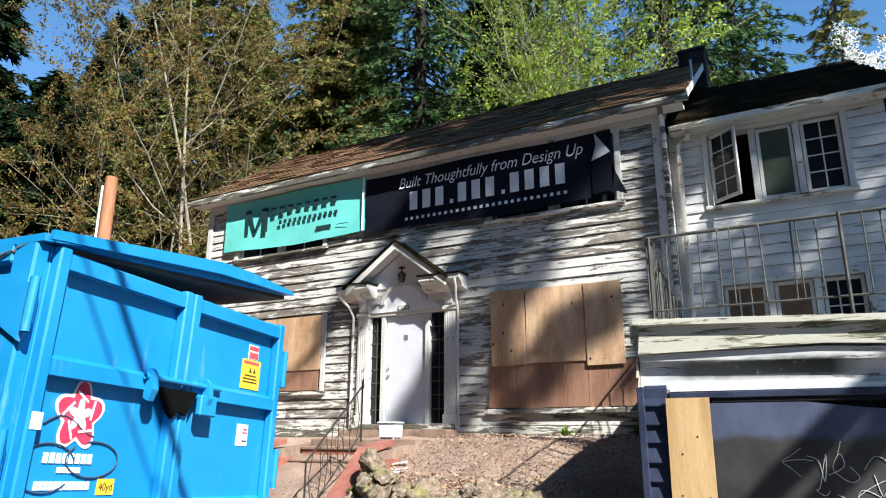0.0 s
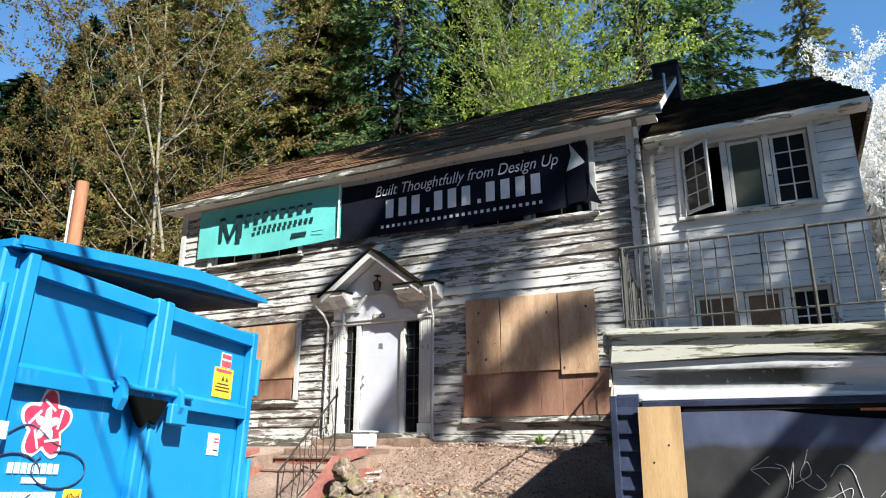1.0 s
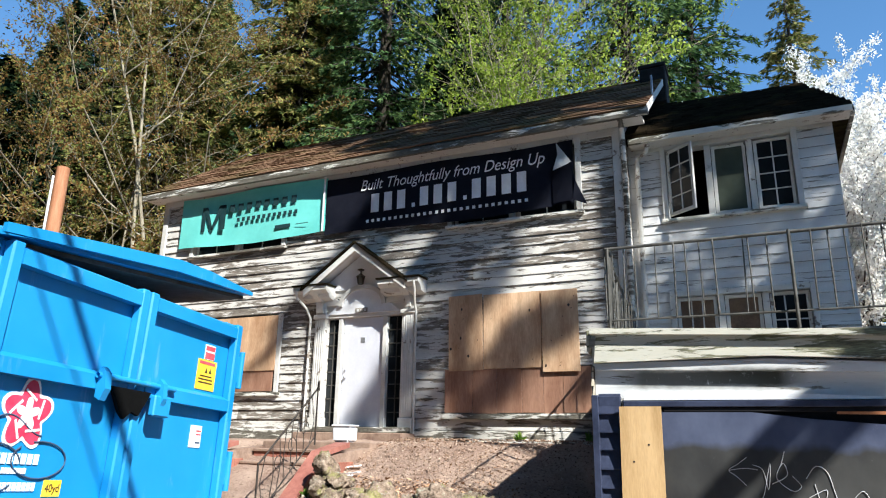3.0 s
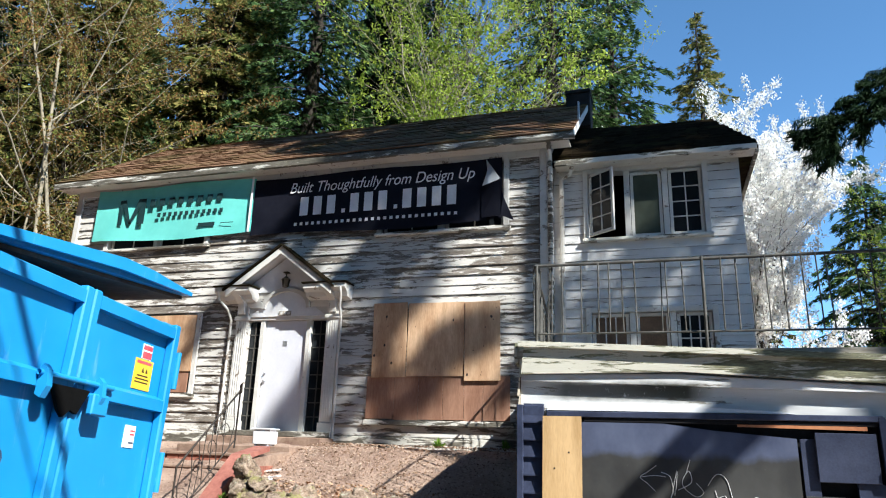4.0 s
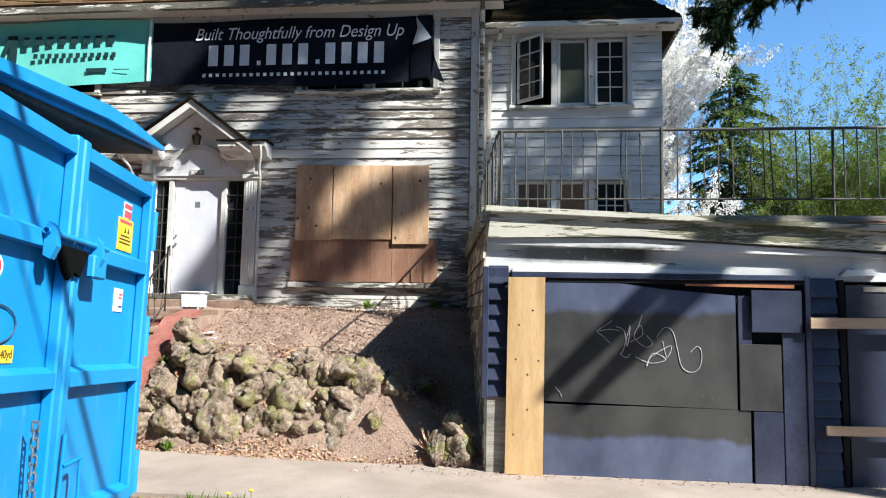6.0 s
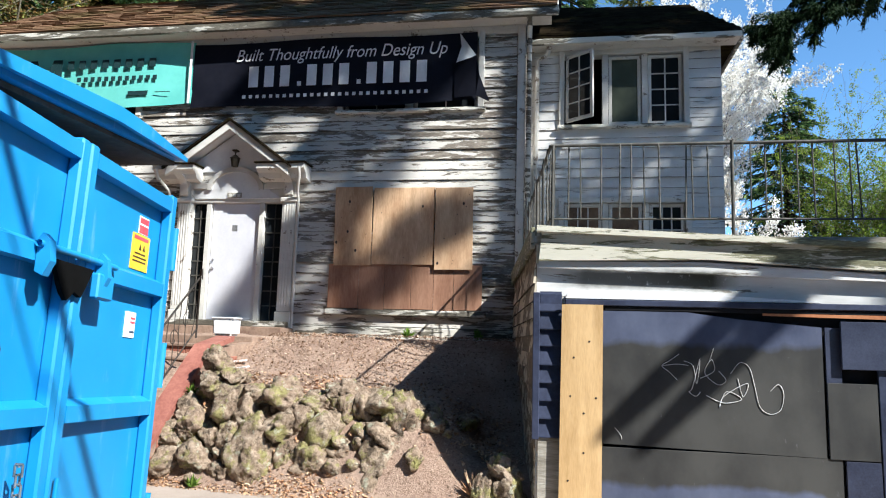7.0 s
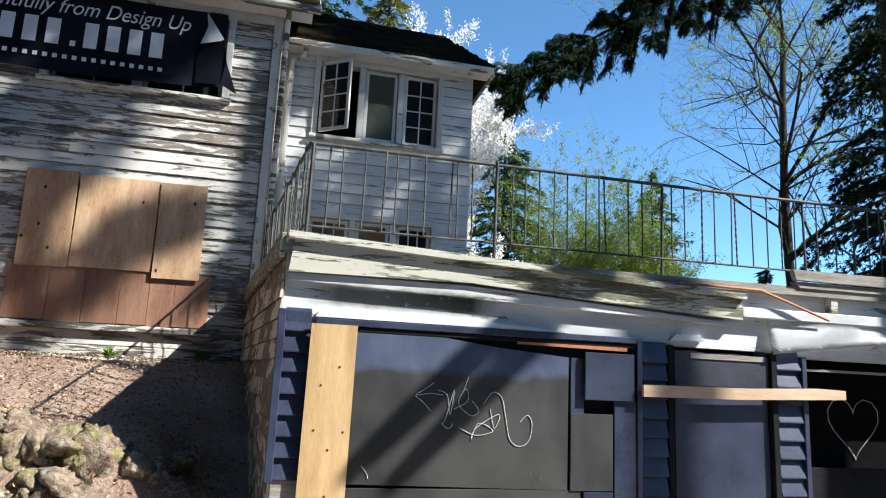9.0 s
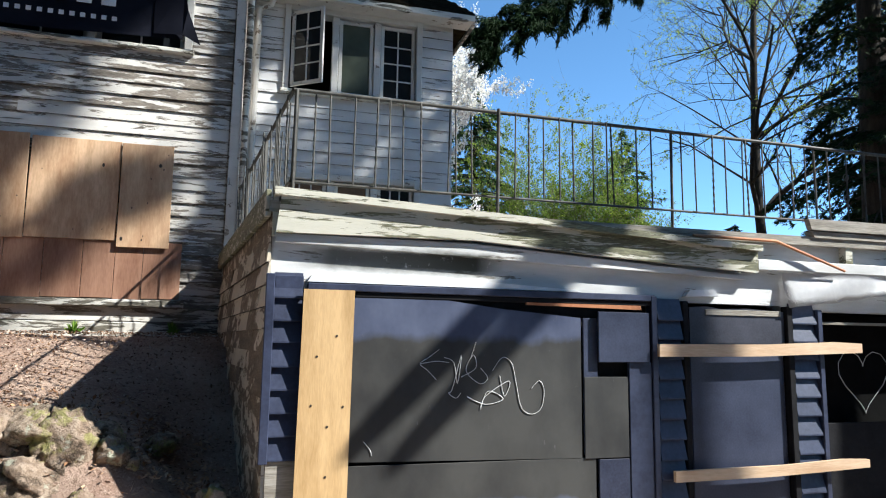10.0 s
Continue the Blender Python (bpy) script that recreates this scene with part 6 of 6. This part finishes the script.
fir("dark fir behind the chimney", 0.2, 33, 1.9, 17, 5.0, 17, 0.05, fir_dark, per=8)
fir("pointed fir behind the wing", 3.1, 36, 1.9, 24, 4.6, 18, 0.05, cedar_green, per=8, sprays=66, size=0.21, droop=0.3)
fir("dark undergrowth conifer at the house corner", -15.5, 19, 1.9, 9, 4.5, 19, 0.03, fir_dark, per=9)
fir("dark undergrowth conifer behind the ridge", -8.6, 20.5, 1.9, 11, 4.5, 20, 0.03, fir_dark, per=9)
for bx, by, hh, sd, tilt in ((-17.6, 16.0, 17.5, 21, -9), (-17.15, 16.2, 18.5, 41, -5)):
    bud = branching("bare pale-barked tree with brown buds beside the house", bx, by, 1.9, hh, sd, bud_brown, bark_light, 0.055, 26000, 0.62, 0.085, 0.12, levels=3, kids=2, leaning=0.0, up=0.2)
    bud.matrix_world = pose(bx, by, 1.9, 0, tilt, 0)
branching("bare pale-barked tree with brown buds in the hedge", -21.5, 17.0, 1.9, 12, 22, bud_brown, bark_light, 0.055, 20000, 0.55, 0.065, 0.15, stems=2, gather=0.7, levels=3, kids=2)
branching("leafing maple with fresh yellow-green leaves", -7.3, 20.0, 1.9, 12.5, 23, spring_green, bark_light, 0.068, 34000, 0.5, 0.13, 0.3, levels=3, stems=2, gather=0.5)
white = branching("flowering tree covered in white blossom", 2.75, 22.0, 1.9, 6.5, 24, blossom, bark_dark, 0.050, 120000, 0.46, 0.07, 0.06, levels=3, stems=6, gather=0.55, leaning=0.11, leaf_at=2, kids=2)
white.scale = (0.86, 0.86, 1.0)
fir("slender fir beyond the deck", 10.2, 36.5, 0.5, 16.0, 5.4, 25, 0.05, fir_green, per=10, size=0.25, sprays=60)
fir("small fir beyond the railing", 19.6, 37, 0.5, 13.8, 3.8, 26, 0.05, fir_green, per=9, size=0.22, sprays=55)
fir("low fir beyond the deck", 17.0, 33, 0.5, 7.5, 2.6, 27, 0.05, fir_dark, per=8, size=0.25)
branching("young tree with light green leaves beyond the deck", 11.6, 30, 0.5, 6.6, 28, shrub_green, bark_light, 0.055, 36000, 0.5, 0.07, 0.1, levels=3, stems=3, gather=0.6)
branching("young tree with light green leaves beyond the deck", 14.2, 32, 0.5, 6.2, 29, shrub_green, bark_light, 0.055, 28000, 0.5, 0.06, 0.1, levels=3, stems=3, gather=0.7)
branching("young tree with light green leaves beyond the deck", 16.6, 31, 0.5, 5.2, 37, shrub_green, bark_light, 0.055, 22000, 0.5, 0.06, 0.1, levels=3, stems=3, gather=0.8)
branching("thin leafing alder beyond the deck", 12.6, 34, 0.5, 8.6, 30, spring_green, bark_light, 0.05, 13000, 0.45, 0.045, 0.2, levels=3, stems=3, gather=0.9, kids=2)
branching("thin leafing alder beyond the deck", 15.4, 35, 0.5, 8.2, 38, spring_green, bark_light, 0.05, 12000, 0.45, 0.045, 0.2, levels=3, stems=2, gather=0.8, kids=2)
branching("spreading bare tree with opening buds", 20.0, 26, 0.5, 17.0, 31, spring_green, bark_dark, 0.042, 30000, 0.62, 0.26, 0.30, levels=4, stems=1, leaning=0.02, kids=3)
fir("huge dark fir with a thick trunk at the yard edge", 15.5, 16.6, 1.9, 18, 4.6, 32, 0.16, fir_dark, per=8, trunk_r=0.62, sprays=260, size=0.13, skip=lambda az, lev: np.cos(az - 2.6) > 0.8)
for hx, hy, hh in ((20.5, 21.0, 7.0), (24.5, 25.0, 8.5), (30.0, 26.0, 10.0), (24.0, 33.0, 7.5)):
    fir("low dark conifer in the thicket beyond the deck", hx, hy, 0.5, hh, 4.2, int(hx * 3), 0.03, fir_dark, per=10, size=0.3, sprays=60)
fir("tall dark fir behind the yard", 26, 19, 1.9, 18, 7.0, 33, 0.04, fir_dark, per=9)


def hanging_limb():
    """The fir limb that reaches over the yard."""
    r = np.random.RandomState(40)
    t = thing("fir_limb", "long dark drooping fir limb reaching over the yard", "branch")
    a, tip = np.array([15.4, 16.8, 16.6]), np.array([4.2, 18.6, 9.7])
    segs, C, A, B = [], [], [], []
    def run(p, q, sag, rad, w, n):
        pts = [p + (q - p) * s + np.array([0, 0, sag * s * (1 - s) * 4]) for s in np.linspace(0, 1, 9)]
        for i in range(8):
            segs.append((pts[i], pts[i + 1], rad * (1 - i / 9), rad * (1 - (i + 1) / 9)))
        pts = np.array(pts)
        s = r.uniform(0.12, 1, n)
        k = np.minimum((s * 8).astype(int), 7)
        base = pts[k] + (pts[k + 1] - pts[k]) * (s * 8 - k)[:, None]
        d = unit(pts[k + 1] - pts[k])
        sd = unit(np.cross(d, (0, 0, 1)))
        off = r.normal(size=n) * w
        c = base + sd * off[:, None] + np.array([0, 0, -1]) * (np.abs(off) * 0.5 + 0.18 * r.rand(n))[:, None]
        al = unit(d * 0.7 + sd * np.sign(off)[:, None] * 0.7 + np.array([0, 0, -0.5]) + r.normal(size=(n, 3)) * 0.5) * r.uniform(0.05, 0.15, n)[:, None]
        C.append(c), A.append(al), B.append(unit(np.cross(al, r.normal(size=(n, 3)))) * 0.013)
        return pts
    main = run(a, tip, 0.25, 0.13, 0.16, 3200)
    for _ in range(60):
        s = r.uniform(0.25, 0.98)
        k = min(int(s * 8), 7)
        p = main[k] + (main[k + 1] - main[k]) * (s * 8 - k)
        L = (0.7 + 1.5 * (1 - s)) * r.uniform(0.6, 1.2)
        side = r.choice((-1, 1))
        q = p + np.array([-0.58 - 0.38 * side, r.uniform(-0.4, 0.4), -0.38 + 0.58 * side - 0.2]) * L
        twig = run(p, q, 0.12 * L, 0.020, 0.13, 420)
        for f in (2, 4, 6, 7):
            e = twig[f] + np.array([r.uniform(-0.8, 0.15), r.uniform(-0.35, 0.35), r.uniform(-0.65, 0.25)]) * r.uniform(0.5, 1.1)
            run(twig[f], e, 0.03, 0.008, 0.07, 170)
    part("wood", tubes("wood", segs, 6), bark_dark, t)
    part("foliage", leaves("foliage", np.concatenate(C), np.concatenate(A), np.concatenate(B)), fir_dark, t)


hanging_limb()

# trees across the drive whose shade falls on the house
def dead_limbs():
    t = fir("tall fir across the drive that shades the house", 13.0, 0.3, 0.0, 35, 2.9, 50, 0.60, fir_dark, per=2, whorls=9, trunk_r=0.30, sprays=150, size=0.40)
    for low, high in (((-0.75, 7.2, 0.82), (0.41, 7.2, 1.94)), ((-0.30, 7.2, 0.82), (0.78, 7.2, 1.94))):
        p = Vector(low) + SUN * 8.5
        q = Vector(high) + SUN * 11.3
        e = q + (q - p) * 2.0
        o = Vector((13.0, 0.3, 0))
        part("bare_limb", tubes("bare_limb", [(p - o, p.lerp(q, 0.5) - o, 0.08, 0.125), (p.lerp(q, 0.5) - o, q - o, 0.125, 0.14), (q - o, e - o, 0.14, 0.16)], 7), bark_dark, t)


dead_limbs()
fir("tall fir across the drive that shades the roof", 13.2, 4.4, 0.0, 28, 5.0, 51, 0.50, fir_dark, per=2, whorls=12, trunk_r=0.30, sprays=120, size=0.40)
fir("tall fir across the drive that shades the ridge", 9.0, 4.6, 0.0, 31, 11.0, 53, 0.675, fir_dark, per=6, whorls=13, trunk_r=0.3, sprays=140, size=0.40)
fir("tall fir across the drive that shades the wing", 17.5, 2.2, 0.0, 33, 5.6, 52, 0.50, fir_dark, per=3, whorls=14, trunk_r=0.35, sprays=90, size=0.40)

# added firs, out of view, that close the street off and cut sky light
SKY_BLOCKERS = [(-27, 3, 34), (-24, -4, 38), (-32, 11, 30), (26, 8, 22), (34, 19, 16), (26, -1, 15), (22, -19, 24), (-19, -1, 36)] + [(-24 + 4.4 * k, -10.5 - (k % 2) * 1.6, 39 + (k * 7) % 5) for k in range(7)] + [(-20 + 6 * k, -17, 42) for k in range(5)]
for i, (x, y, h) in enumerate(SKY_BLOCKERS):
    fir("tall dark fir added out of view to block sky light", x, y, 0.0, h, 7.5 if h > 28 else 6.5, 60 + i, 0.02, fir_dark, per=11, whorls=34, size=1.1, sprays=30)

# cables along the street, high overhead
for y, z, rad in ((0.78, 6.6, 0.032), (0.35, 6.9, 0.012)):
    c = part("overhead_cable", tubes("overhead_cable", [((-60 + i * 10, y, z + 0.012 * (i - 6) ** 2), (-50 + i * 10, y, z + 0.012 * (i - 5) ** 2), rad, rad) for i in range(12)], 6), rubber)
    tagged(c, "black cable strung high along the street", "cable", "street cables")

# the wooden pole beside the house, and the wires over the street
pole = thing("utility_pole", "reddish wooden utility pole beside the house", "pole")
part("shaft", tubes("shaft", [((-13.86, 10.0, 1.0), (-13.84, 10.0, 7.6), 0.16, 0.14)], 12), pole_wood, pole)
part("conduit", tubes("conduit", [((-14.02, 9.9, 1.0), (-14.0, 9.9, 7.4), 0.03, 0.03)], 6), plain_white, pole)


# ---- the boards of the front walls, laid last ----
rnd = random.Random(3)
holes = [(h[0] - 0.10, h[1] + 0.10, h[2] - 0.05, h[3] + 0.10) for h in (UP_L, UP_R)] + [(LOW_L[0] - 0.1, LOW_L[1] + 0.12, 2.58, 4.1), (-4.72, -2.50, 2.12, 4.1), ENTRY]
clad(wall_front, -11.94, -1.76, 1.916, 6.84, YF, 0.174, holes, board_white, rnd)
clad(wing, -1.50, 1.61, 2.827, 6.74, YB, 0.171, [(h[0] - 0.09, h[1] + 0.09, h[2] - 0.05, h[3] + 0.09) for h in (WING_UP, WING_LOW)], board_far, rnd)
